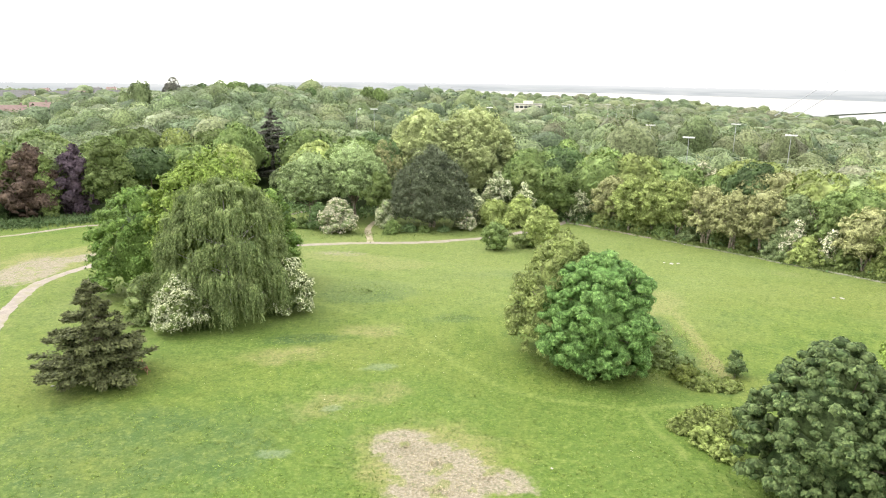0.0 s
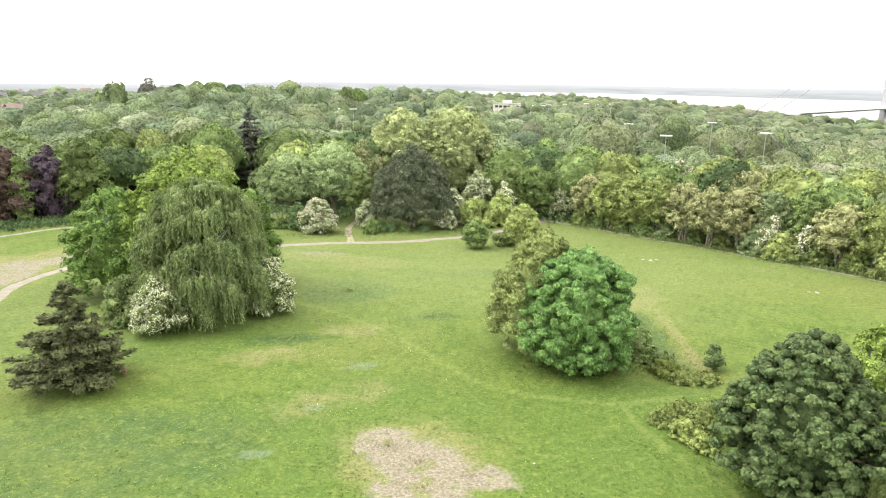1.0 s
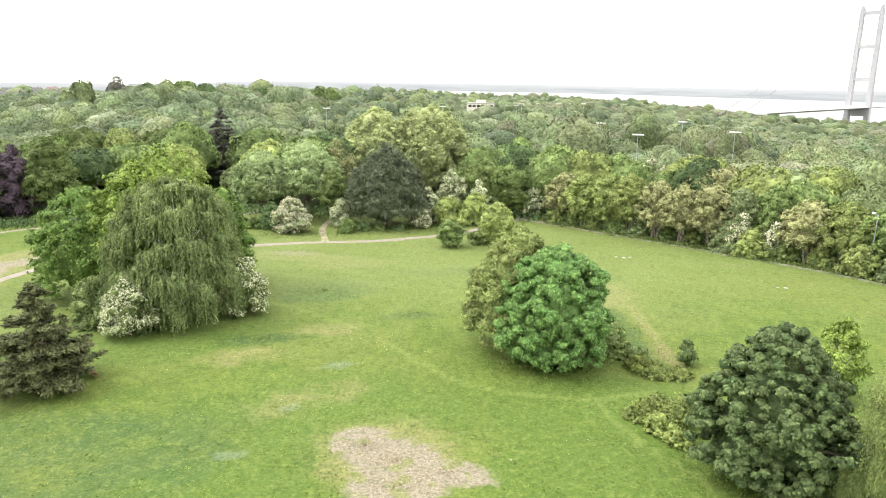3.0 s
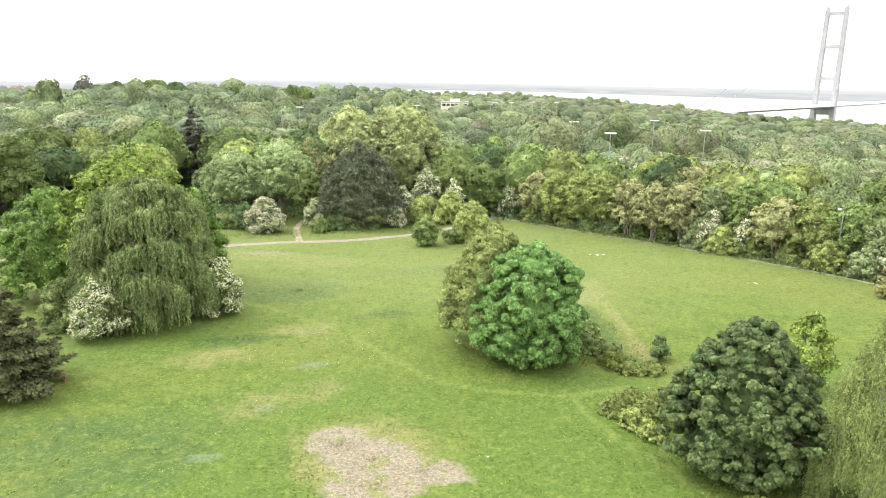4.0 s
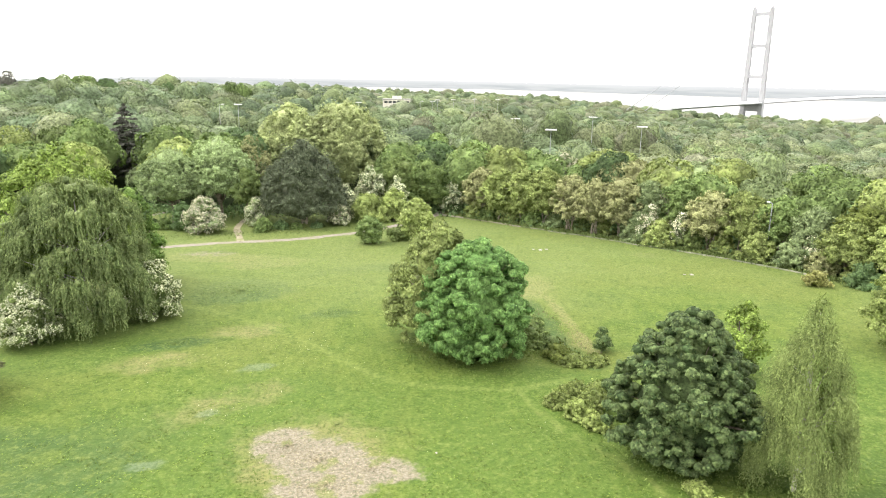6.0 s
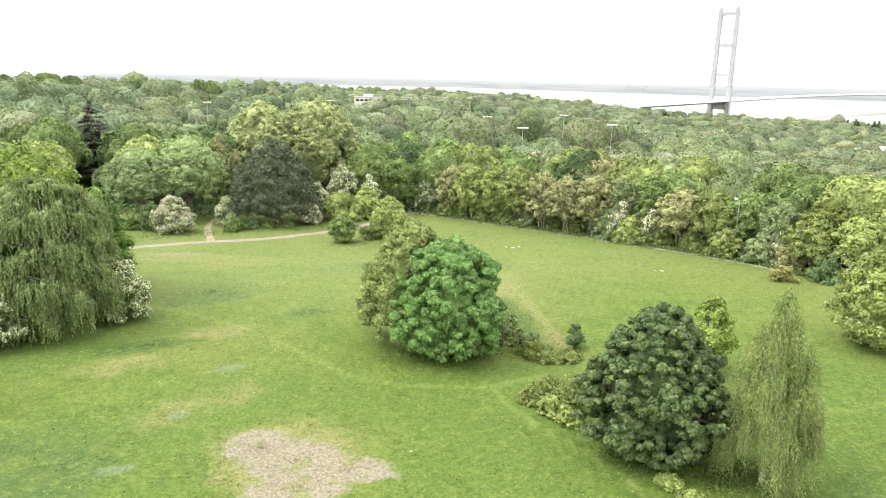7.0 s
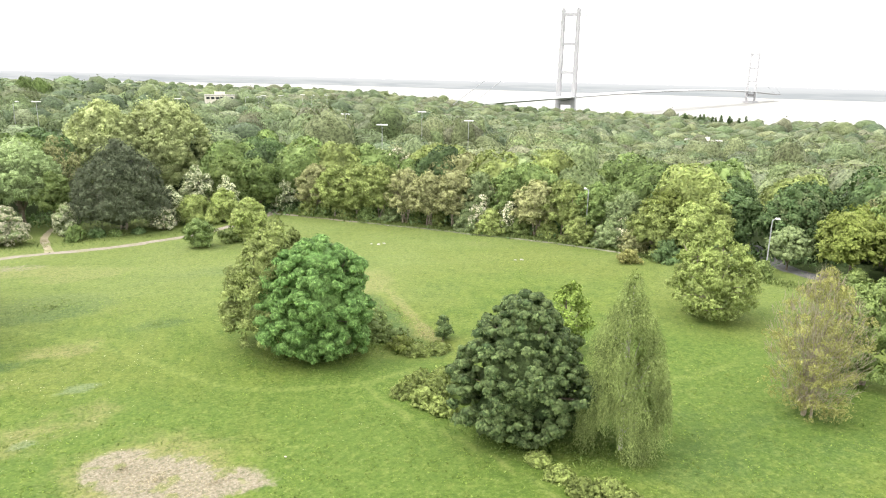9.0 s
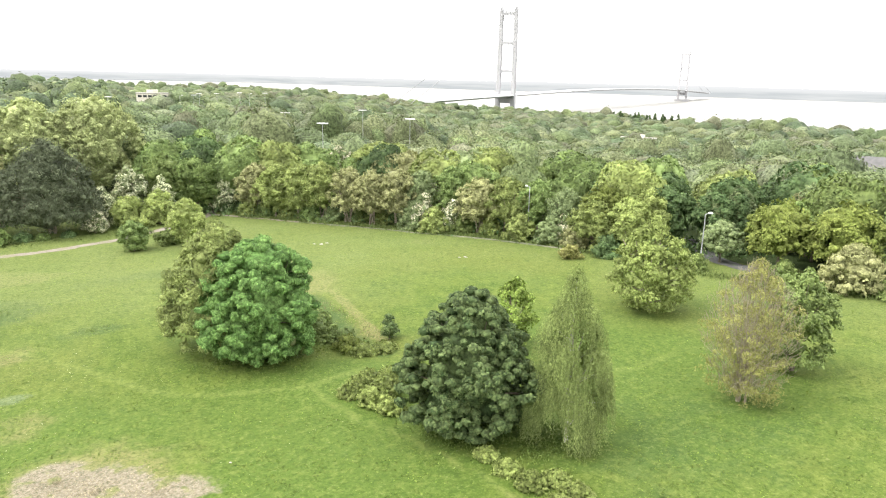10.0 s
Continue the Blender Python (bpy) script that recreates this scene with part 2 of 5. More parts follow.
F_SAGE = foliage("grey_green_leaves", (0.14, 0.184, 0.084), (0.225, 0.278, 0.128), 0.12)
F_LIME = foliage("lime_green_leaves", (0.098, 0.138, 0.044), (0.165, 0.212, 0.07), 0.12)
F_BLOSSOM = foliage("white_blossom", (0.33, 0.35, 0.21), (0.59, 0.605, 0.45), 1.2, 0.2, 0.7)
F_PINKBLOSSOM = foliage("fading_cream_blossom", (0.371, 0.36, 0.251), (0.673, 0.65, 0.513), 1.2, 0.2, 0.7)
F_HERB = foliage("rough_herbage", (0.1, 0.14, 0.042), (0.19, 0.24, 0.08), 0.6)
F_BRAMBLE = foliage("bramble_leaves", (0.122, 0.158, 0.043), (0.215, 0.258, 0.08), 0.8)
F_DRYHERB = foliage("dead_grass_stalks", (0.165, 0.14, 0.088), (0.28, 0.24, 0.16), 0.6)
F_GRASS = foliage("grass_blades", (0.088, 0.138, 0.023), (0.142, 0.19, 0.04), 0.3)
F_DARKGRASS = foliage("coarse_dark_grass", (0.095, 0.145, 0.034), (0.155, 0.205, 0.056), 0.5)
# the same woods farther off, where trees are joined, greyed by haze put into the colours
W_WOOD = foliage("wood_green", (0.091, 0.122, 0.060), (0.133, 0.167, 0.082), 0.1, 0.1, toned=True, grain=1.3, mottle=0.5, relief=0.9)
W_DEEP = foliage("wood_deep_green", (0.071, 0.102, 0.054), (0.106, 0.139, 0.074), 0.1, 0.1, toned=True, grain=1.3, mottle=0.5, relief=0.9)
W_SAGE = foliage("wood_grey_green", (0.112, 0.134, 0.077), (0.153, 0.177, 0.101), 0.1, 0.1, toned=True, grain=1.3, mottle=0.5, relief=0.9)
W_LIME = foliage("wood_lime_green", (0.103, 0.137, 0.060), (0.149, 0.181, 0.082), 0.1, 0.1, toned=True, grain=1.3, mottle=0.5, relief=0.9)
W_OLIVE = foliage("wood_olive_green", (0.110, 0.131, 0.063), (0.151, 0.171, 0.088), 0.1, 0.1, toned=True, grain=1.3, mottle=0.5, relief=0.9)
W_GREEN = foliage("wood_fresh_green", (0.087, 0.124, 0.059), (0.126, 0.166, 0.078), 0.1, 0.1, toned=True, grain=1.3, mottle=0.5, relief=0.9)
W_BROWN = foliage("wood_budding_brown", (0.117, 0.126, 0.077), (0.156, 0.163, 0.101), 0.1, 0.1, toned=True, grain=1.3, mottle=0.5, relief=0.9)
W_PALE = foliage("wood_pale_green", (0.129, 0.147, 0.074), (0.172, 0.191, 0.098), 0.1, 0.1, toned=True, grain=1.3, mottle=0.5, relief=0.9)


# ---- the lie of the land ----
WATER_Z = -30.0
EDGE_BEARING = (-180, -60, -41, -27.6, -23, -16.3, -9.2, -5.3, 2.3, 11, 14, 18, 26, 34, 41, 47, 54.5, 60.5, 67.5, 83, 180)
EDGE_REACH = (150, 150, 145, 147, 146, 144, 140, 131, 127, 127, 129, 120, 109, 102, 96, 91, 88, 87, 87, 88, 150)
# the wooded land: by bearing, where its last rise lies and how high its tree tops stand there
RISE_BEARING = (-180, -60, -35, -28, -24, -19, -15, -9, 0, 5, 9, 14, 18, 22.5, 26.5, 32, 38.5, 43, 47.6, 52, 56, 60, 64, 80, 180)
RISE_REACH = (500, 500, 420, 420, 380, 330, 330, 500, 800, 900, 1000, 1150, 1250, 1300, 1250, 1120, 960, 880, 810, 750, 700, 670, 640, 620, 500)
RISE_TOPS = (8, 7, 6.5, 6.3, 9.0, 13.0, 17.0, 16.4, 11.4, 9.6, 3.0, 2.5, -0.5, -3.0, -10.0, -15.0, -14.0, -13.9, -13.8, -13.2, -10.2, -10.2, -11.2, -12, 10)


def step(v, lo, hi):
    f = np.clip((np.asarray(v, float) - lo) / (hi - lo), 0, 1)
    return f * f * (3 - 2 * f)


def bearing_reach(x, y):
    return np.degrees(np.arctan2(x, y)), np.hypot(x, y)


def edge_reach(b):
    """How far the open meadow reaches along a bearing."""
    return np.interp(b, EDGE_BEARING, EDGE_REACH)


def shore_gap(x, y):
    """Metres inland of the river's near bank (negative: in the river)."""
    return np.minimum(955 - (0.883 * x + 0.469 * y), 628 - x)


def ground_z(x, y):
    x, y = np.asarray(x, float), np.asarray(y, float)
    b, r = bearing_reach(x, y)
    plane = 0.0175 * x - 0.0229 * y
    end, tops = np.interp(b, RISE_BEARING, RISE_REACH), np.interp(b, RISE_BEARING, RISE_TOPS)
    f = np.clip((r - 110) / (end - 110), 0, 1)
    hill = tops + (9.5 - tops) * (1 - f) ** 2 - 13.5 - np.maximum(r - end, 0) * (0.012 + 0.023 * step(b, -21, -16))
    hill = np.maximum(hill, -28.0)
    inland = step(r, edge_reach(b) - 5, edge_reach(b) + 45)
    land = plane * (1 - inland) + hill * inland
    gap = step(shore_gap(x, y), -15, 12)
    low = -34.0 + (land + 34.0) * gap
    swell = 0.10 * np.sin(x * 0.13 + 1.0) * np.sin(y * 0.11) + 0.05 * np.sin(x * 0.37 + y * 0.29)
    swell = swell + 0.025 * np.sin(x * 1.1 + 0.6 * y) * np.sin(y * 0.9 - 0.4 * x)
    bank = 0.5 * np.exp(-((x - 23.2) / 2.2) ** 2) * step(y, 44, 50) * step(-y, -66, -58)
    return low + swell - bank


def gz(x, y):
    return float(ground_z(x, y))


def mesh_of(name, verts, faces, mats, index=None, smooth=False):
    """A mesh from arrays: verts n x 3, faces m x 3 or m x 4."""
    verts, faces = np.asarray(verts, np.float32), np.asarray(faces, np.int32)
    me = bpy.data.meshes.new(name)
    k = faces.shape[1]
    me.vertices.add(len(verts))
    me.vertices.foreach_set("co", verts.ravel())
    me.loops.add(faces.size)
    me.loops.foreach_set("vertex_index", faces.ravel())
    me.polygons.add(len(faces))
    me.polygons.foreach_set("loop_start", np.arange(0, faces.size, k, dtype=np.int32))
    if index is not None:
        me.polygons.foreach_set("material_index", np.asarray(index, np.int32))
    if smooth:
        me.polygons.foreach_set("use_smooth", np.ones(len(faces), bool))
    for m in mats:
        me.materials.append(m)
    me.update(calc_edges=True)
    return me


def part(name, me, parent, label=""):
    ob = new(name, me)
    ob.parent = parent
    return tagged(ob, label)


def part_bm(name, bm, material, parent, label=""):
    me = bpy.data.meshes.new(name)
    bm.to_mesh(me)
    bm.free()
    me.materials.append(material)
    return part(name, me, parent, label)


def thing(name, x, y, label, category, group="", z=None, turn=0.0):
    ob = new(name)
    ob.empty_display_size = 0.3
    ob.matrix_basis = pose(x, y, gz(x, y) if z is None else z, 0, 0, turn)
    return tagged(ob, label, category, group)


def box(bm, cx, cy, cz, sx, sy, sz, bevel=0.0, turn=0.0):
    made = bmesh.ops.create_cube(bm, size=1.0, matrix=Matrix.Translation((cx, cy, cz)) @ Matrix.Rotation(radians(turn), 4, "Z") @ Matrix.Diagonal((sx, sy, sz, 1)))
    if bevel:
        edges = list({e for v in made["verts"] for e in v.link_edges})
        bmesh.ops.bevel(bm, geom=edges, offset=bevel, segments=1, affect="EDGES")


# ---- ground sheet ----
def graded(lo, hi, fine, far_lo, far_hi, grow=1.13):
    mid = list(np.arange(lo, hi + 1e-6, fine))
    s, v, right = fine, hi, []
    while v < far_hi:
        s = min(s * grow, 260)
        v += s
        right.append(v)
    s, v, left = fine, lo, []
    while v > far_lo:
        s = min(s * grow, 260)
        v -= s
        left.append(v)
    return np.array(left[::-1] + mid + right)


def to_line(x, y, line):
    """Distance to a polyline."""
    best = np.full(np.shape(x), 1e9)
    for (ax, ay), (bx, by) in zip(line[:-1], line[1:]):
        dx, dy = bx - ax, by - ay
        f = np.clip(((x - ax) * dx + (y - ay) * dy) / (dx * dx + dy * dy), 0, 1)
        best = np.minimum(best, np.hypot(x - ax - f * dx, y - ay - f * dy))
    return best


def blob(x, y, cx, cy, rx, ry, turn=0.0):
    """1 in the middle of an ellipse, 0.5 on its rim, falling to 0."""
    c, s = math.cos(radians(turn)), math.sin(radians(turn))
    u, v = (x - cx) * c + (y - cy) * s, -(x - cx) * s + (y - cy) * c
    return np.clip(1.5 - np.hypot(u / rx, v / ry), 0, 1)


MAIN_PATH = [(-36, 56), (-40.5, 68.3), (-43.3, 80.2), (-42.2, 87.7), (-39.5, 95.2), (-34, 99.3), (-26, 100.6), (-16.5, 101.2), (-4.8, 102.5), (5.5, 103.0), (12.7, 105.2), (20, 109.5), (27, 116.5), (30, 121), (30, 128)]
WEST_PATH = [(-78, 102), (-63.8, 110.3), (-57.7, 117.6), (-50.8, 121.4), (-42, 124.5), (-30, 127), (-21.1, 130.8), (-16, 138)]
TROD_PATH = [(-5.2, 102.7), (-5.6, 108), (-6.3, 114.1), (-5.0, 121)]
FIELD_TRACK = [(-12, 74), (-6.9, 69.5), (-2.4, 64.4), (1.3, 59.1), (4.3, 53.9), (6.4, 49.7), (8.6, 47.4), (11.0, 46.1), (16.4, 43.9), (21, 44.6)]
EAST_TRACK = [(16.5, 43.8), (16.6, 40.4), (17.2, 37.1), (18.4, 34.5), (19.2, 30.8), (20.0, 27.3), (20.4, 23)]
EAST_LINE = [(64, 31), (54, 32), (44, 34), (39, 33.5), (34, 34.5), (30, 37), (27, 41)]
DITCH = [(24.6, 64), (24.2, 58), (23.2, 52), (23.9, 46.9)]
DITCH_TRACK = [(27.5, 66), (26.8, 60), (25.8, 54), (25.2, 48)]


def build_ground():
    xs, ys = graded(-52, 82, 0.6, -4900, 4900), graded(16, 124, 0.6, -4900, 4900)
    X, Y = np.meshgrid(xs, ys)
    x, y = X.ravel(), Y.ravel()
    nx, ny = len(xs), len(ys)
    i = np.arange((ny - 1) * (nx - 1))
    r, c = i // (nx - 1), i % (nx - 1)
    a = r * nx + c
    faces = np.stack([a, a + 1, a + nx + 1, a + nx], 1)
    me = mesh_of("ground", np.stack([x, y, ground_z(x, y)], 1), faces, [M_GROUND], smooth=True)
    b, reach = bearing_reach(x, y)
    track = np.maximum.reduce([np.clip(1.2 - to_line(x, y, FIELD_TRACK) / 0.55, 0, 1), np.clip(1.2 - to_line(x, y, EAST_LINE) / 0.6, 0, 0.7), np.clip(1.2 - to_line(x, y, EAST_TRACK) / 0.4, 0, 1)])
    clover = np.maximum.reduce([blob(x, y, -2.0, 52.9, 1.7, 0.9, 10), blob(x, y, -5.2, 45.6, 1.0, 0.6), blob(x, y, -8.2, 39.2, 1.3, 0.7)])
    dry = np.maximum.reduce([
        blob(x, y, -48, 93, 7, 9, 20), blob(x, y, -44, 101, 9, 4, 20), blob(x, y, -8, 93, 10, 3.2, -20), blob(x, y, -1, 88, 6, 3),
        blob(x, y, 27, 70, 3.5, 6, -20), blob(x, y, -3, 62, 4, 2.5) * 0.8, blob(x, y, -10, 56, 5, 3) * 0.7, blob(x, y, -4, 47, 6, 3, 30) * 0.7,
        blob(x, y, 1.5, 38.5, 6.5, 5.5, -30) * 0.85, np.clip(1.2 - to_line(x, y, DITCH_TRACK) / 0.9, 0, 0.9),
        np.clip(1.2 - to_line(x, y, EAST_TRACK) / 0.45, 0, 0.5), blob(x, y, 24.6, 54, 1.2, 7, 4) * 0.55, blob(x, y, 47, 80, 3, 2) * 0.7,
        np.clip(1.1 - to_line(x, y, MAIN_PATH) / 3.0, 0, 0.5)])
    bare = np.maximum.reduce([
        blob(x, y, -0.2, 40.2, 2.1, 2.1), blob(x, y, 1.6, 38.0, 3.4, 2.6, -40), blob(x, y, 5.0, 35.8, 3.0, 1.5, -30) * 0.85, blob(x, y, 1.8, 34.8, 3.2, 2.2),
        blob(x, y, -47.5, 88, 3.8, 8.5, 10), blob(x, y, -43.5, 96, 5.0, 2.6, 40), blob(x, y, -9, 95.5, 5.5, 2.2, -12) * 0.55])
    lush = np.maximum.reduce([blob(x, y, -1, 44, 13, 9) * 0.75, blob(x, y, 16, 42, 9, 7), blob(x, y, 14, 33, 8, 9), blob(x, y, 36, 32, 14, 14), blob(x, y, -20, 62, 13, 8) * 0.9, blob(x, y, -8, 34, 9, 7) * 0.7])
    dark = np.maximum.reduce([blob(x, y, -18, 40, 13, 9) * 0.6, blob(x, y, 33, 24, 10, 6) * 0.45, np.clip(blob(x, y, -4.2, 75.5, 5.0, 4.2) * 1.5, 0, 1), blob(x, y, 12.5, 82, 9, 2.4, 5) * 0.7, blob(x, y, -9, 60, 4, 1.6) * 0.7, blob(x, y, -11, 41, 4, 1.8) * 0.6,
                              blob(x, y, 4.5, 65, 3, 1.6) * 0.6, np.clip(1.2 - to_line(x, y, DITCH) / 1.6, 0, 0.8)])
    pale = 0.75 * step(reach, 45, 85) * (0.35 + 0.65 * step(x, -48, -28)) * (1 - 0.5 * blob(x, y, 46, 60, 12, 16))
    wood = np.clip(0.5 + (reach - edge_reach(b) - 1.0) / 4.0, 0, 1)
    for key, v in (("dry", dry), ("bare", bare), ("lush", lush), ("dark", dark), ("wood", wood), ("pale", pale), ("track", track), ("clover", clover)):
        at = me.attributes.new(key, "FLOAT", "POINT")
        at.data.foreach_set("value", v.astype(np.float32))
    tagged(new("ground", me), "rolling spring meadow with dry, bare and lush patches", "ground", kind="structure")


build_ground()


def build_water():
    a = np.linspace(0, 2 * math.pi, 97)[:-1]
    rings = np.array([0.0, 600, 1200, 2200, 3400, 4850])
    verts = [(1000 * 0 + r * math.cos(t), r * math.sin(t), WATER_Z) for r in rings[1:] for t in a]
    n = len(a)
    faces = [(k * n + i, k * n + (i + 1) % n, (k + 1) * n + (i + 1) % n, (k + 1) * n + i) for k in range(len(rings) - 2) for i in range(n)]
    tagged(new("water", mesh_of("water", verts, faces, [M_WATER], smooth=True)), "wide pale silty estuary under a white sky", "river", kind="structure")


build_water()


def build_far_bank():
    """The low land across the river and inland hills, closing the view all round."""
    rng = np.random.default_rng(3)
    az = np.radians(np.arange(-180, 180.01, 0.5))
    rows = []
    ph = rng.uniform(0, 6.28, 8)
    rise = sum(np.sin(az * k + p) / (1 + 0.12 * k) for k, p in zip((3, 7, 11, 17, 29, 53, 97, 151), ph))
    for f in np.linspace(0, 1, 6):
        u = 0.883 * np.sin(az) + 0.469 * np.cos(az)
        D = np.minimum(np.where(u > 0.05, 3290 / np.maximum(u, 0.05), 9e9), 1750 + 2850 * step(np.degrees(az), -15, -3) * step(-np.degrees(az), -130, -110)) + 180 * f
        top = 17 + 2.0 * rise - 10 * step(-np.degrees(az), 3, 15)
        rows.append(np.stack([D * np.sin(az), D * np.cos(az), -31 + (top + 31) * (1 - (1 - f) ** 2)], 1))
    n = len(az)
    verts = np.concatenate(rows)
    faces = [(k * n + i, k * n + i + 1, (k + 1) * n + i + 1, (k + 1) * n + i) for k in range(5) for i in range(n - 1)]
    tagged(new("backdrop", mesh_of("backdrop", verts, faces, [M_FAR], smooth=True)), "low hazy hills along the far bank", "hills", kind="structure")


build_far_bank()


def strip(name, line, width, material, label, seed, lift=0.03):
    """A ragged-edged path laid along the ground."""
    rng = np.random.default_rng(seed)
    pts, step_m = [], 0.8
    P = np.array(line, float)
    d = np.r_[0, np.cumsum(np.hypot(*np.diff(P, axis=0).T))]
    s = np.arange(0, d[-1], step_m)
    cx, cy = np.interp(s, d, P[:, 0]), np.interp(s, d, P[:, 1])
    k = np.ones(7) / 7
    cx, cy = np.convolve(np.pad(cx, 3, "reflect", reflect_type="odd"), k, "valid"), np.convolve(np.pad(cy, 3, "reflect", reflect_type="odd"), k, "valid")
    tx, ty = np.gradient(cx), np.gradient(cy)
    q = np.hypot(tx, ty)
    nx, ny = -ty / q, tx / q
    wob = np.convolve(rng.normal(0, 1, len(s) + 4), np.ones(5) / 5, "valid")
    cols = []
    for f in (-1, -0.6, 0, 0.6, 1):
        w = width / 2 * f + (rng.normal(0, 0.10, len(s)) if abs(f) == 1 else 0) + 0.12 * wob * f
        x, y = cx + nx * w, cy + ny * w
        cols.append(np.stack([x, y, ground_z(x, y) + (lift if abs(f) < 1 else -0.03)], 1))
    verts = np.stack(cols, 1).reshape(-1, 3)
    faces = [(i * 5 + j, i * 5 + j + 1, i * 5 + j + 6, i * 5 + j + 5) for i in range(len(s) - 1) for j in range(4)]
    return tagged(new(name, mesh_of(name, verts, faces, [material], smooth=True)), label, "path", kind="structure")


strip("gravel_path", MAIN_PATH, 1.9, M_GRAVEL, "pale gravel footpath curving along the meadow", 1)
strip("gravel_path", WEST_PATH, 1.5, M_GRAVEL, "narrow pale footpath below the wood's edge", 2)
strip("trodden_path", TROD_PATH, 1.3, M_DIRT, "trodden earth path between flowering shrubs", 4)
strip("stone_edging", [(28.6, 117.5), (35.0, 107.6), (38.6, 102.4)], 0.5, M_GRAVEL, "pale broken stone edging along the hedge", 5, 0.10)
strip("stone_edging", [(38.6, 102.4), (41.6, 98.2), (46.6, 91.4), (50.6, 84.0), (54.6, 78.4), (57.4, 72.8), (60.4, 67.0), (61.2, 62.6)], 0.22, M_EDGE, "low mossy stone edging along the hedge foot", 7, 0.14)
strip("access_road", [(90, 70), (80, 60), (73, 52), (71.5, 46), (72.5, 43)], 3.2, M_ASPHALT, "grey asphalt lane behind the hedge", 6, 0.05)


# ---- plants ----
def unit(v):
    return v / np.maximum(np.linalg.norm(v, axis=-1, keepdims=True), 1e-9)


def leaves(P, N, size, rng, aspect=0.6, hang=None, fold=0.15):
    """A pointed, slightly folded leaf or spray at each place P facing N; hang: the way its tip points."""
    n = len(P)
    t = rng.normal(0, 1, (n, 3)) if hang is None else hang + rng.normal(0, 0.25, (n, 3))
    t = unit(t - N * np.sum(t * N, 1, keepdims=True))
    b = np.cross(N, t)
    L = (size * rng.uniform(0.65, 1.35, n))[:, None]
    W = L * aspect * 0.5
    mid = P + t * L * rng.uniform(-0.15, 0.1, n)[:, None] - N * L * fold
    V = np.stack([P - t * L * 0.5, mid - b * W, P + t * L * 0.5, mid + b * W], 1).reshape(-1, 3)
    F = np.arange(4 * n).reshape(n, 4)
    return V, F


def profile_lobes(rng, n, z0, z1, radius, profile, lobe, squash=(1.0, 1.0), uneven=0.12, filled=False):
    """Lobes of foliage over a crown whose radius follows profile from z0 to z1: rows of x, y, z, r."""
    pz, pr = np.array(profile).T
    fz = np.linspace(0, 1, 200)
    w = np.interp(fz, pz, pr) + 0.08
    z = np.interp((np.arange(n) + rng.uniform(0, 1, n)) / n, np.cumsum(w) / w.sum(), fz)
    rng.shuffle(z)
    th = np.arange(n) * 2.399963 + rng.normal(0, 0.35, n)
    rl = lobe * rng.uniform(0.55, 1.5, n)
    r = np.maximum(np.interp(z, pz, pr) * radius * rng.uniform(0.96 - uneven, 0.96 + uneven, n) - rl * 0.75, 0)
    if filled:
        r = r * rng.uniform(0.05, 1, n) ** 0.55
    return np.stack([r * np.cos(th) * squash[0], r * np.sin(th) * squash[1], z0 + z * (z1 - z0), rl], 1)


def _ico(level):
    bm = bmesh.new()
    bmesh.ops.create_icosphere(bm, subdivisions=level, radius=1.0)
    bm.verts.ensure_lookup_table()
    v = np.array([p.co[:] for p in bm.verts])
    f = np.array([[p.index for p in q.verts] for q in bm.faces])
    bm.free()
    return v, f


ICO = {1: _ico(1), 2: _ico(2)}


def cores(rng, lobes, flat, scale=0.86, level=1, rough=0.16):
    """Uneven solid hearts of the lobes, seen only between the leaves; quads with a doubled corner."""
    v, f = ICO[level]
    n = len(v)
    V = v[None] * (1 + rng.normal(0, rough, (len(lobes), n, 1))) * (lobes[:, 3] * scale)[:, None, None] * np.array([1, 1, flat]) + lobes[:, None, :3]
    F = f[None] + (np.arange(len(lobes)) * n)[:, None, None]
    return V.reshape(-1, 3), F.reshape(-1, 3)


def crown_mesh(name, V, F, C, material, smooth=True):
    """One mesh of leaves (four corners each) and hearts (three)."""
    me = bpy.data.meshes.new(name)
    cv, cf = C
    verts = np.concatenate([V, cv]).astype(np.float32)
    loops = np.concatenate([F.ravel(), (cf + len(V)).ravel()]).astype(np.int32)
    starts = np.concatenate([np.arange(len(F)) * 4, len(F) * 4 + np.arange(len(cf)) * 3]).astype(np.int32)
    me.vertices.add(len(verts))
    me.vertices.foreach_set("co", verts.ravel())
    me.loops.add(len(loops))
    me.loops.foreach_set("vertex_index", loops)
    me.polygons.add(len(starts))
    me.polygons.foreach_set("loop_start", starts)
    me.polygons.foreach_set("use_smooth", (np.arange(len(starts)) >= len(F)) & smooth)
    for m in (material if isinstance(material, list) else [material]):
        me.materials.append(m)
    me.update(calc_edges=True)
    return me


def clusters(rng, P, N, m, size, reach, aspect, jitter, droop=0.25):
    """A fan of m leaves round each place P, facing N at its middle and sagging at its rim, tips outwards."""
    n = len(P)
    a = unit(np.cross(N, unit(rng.normal(0, 1, (n, 3)))))
    b = np.cross(N, a)
    g = rng.uniform(0, 2 * math.pi, (n, m, 1))
    q = np.sqrt(rng.uniform(0.02, 1, (n, m, 1))) * reach * rng.uniform(0.7, 1.3, (n, 1, 1))
    off = (a[:, None] * np.cos(g) + b[:, None] * np.sin(g)) * q
    Q = P[:, None] + off - N[:, None] * (0.45 * q * q / reach) - np.array([0, 0, 1.0]) * (droop * q)
    M = unit((N[:, None] + off * (0.75 / reach) + rng.normal(0, jitter, Q.shape)).reshape(-1, 3))
    return leaves(Q.reshape(-1, 3), M, size, rng, aspect, unit(off.reshape(-1, 3)))


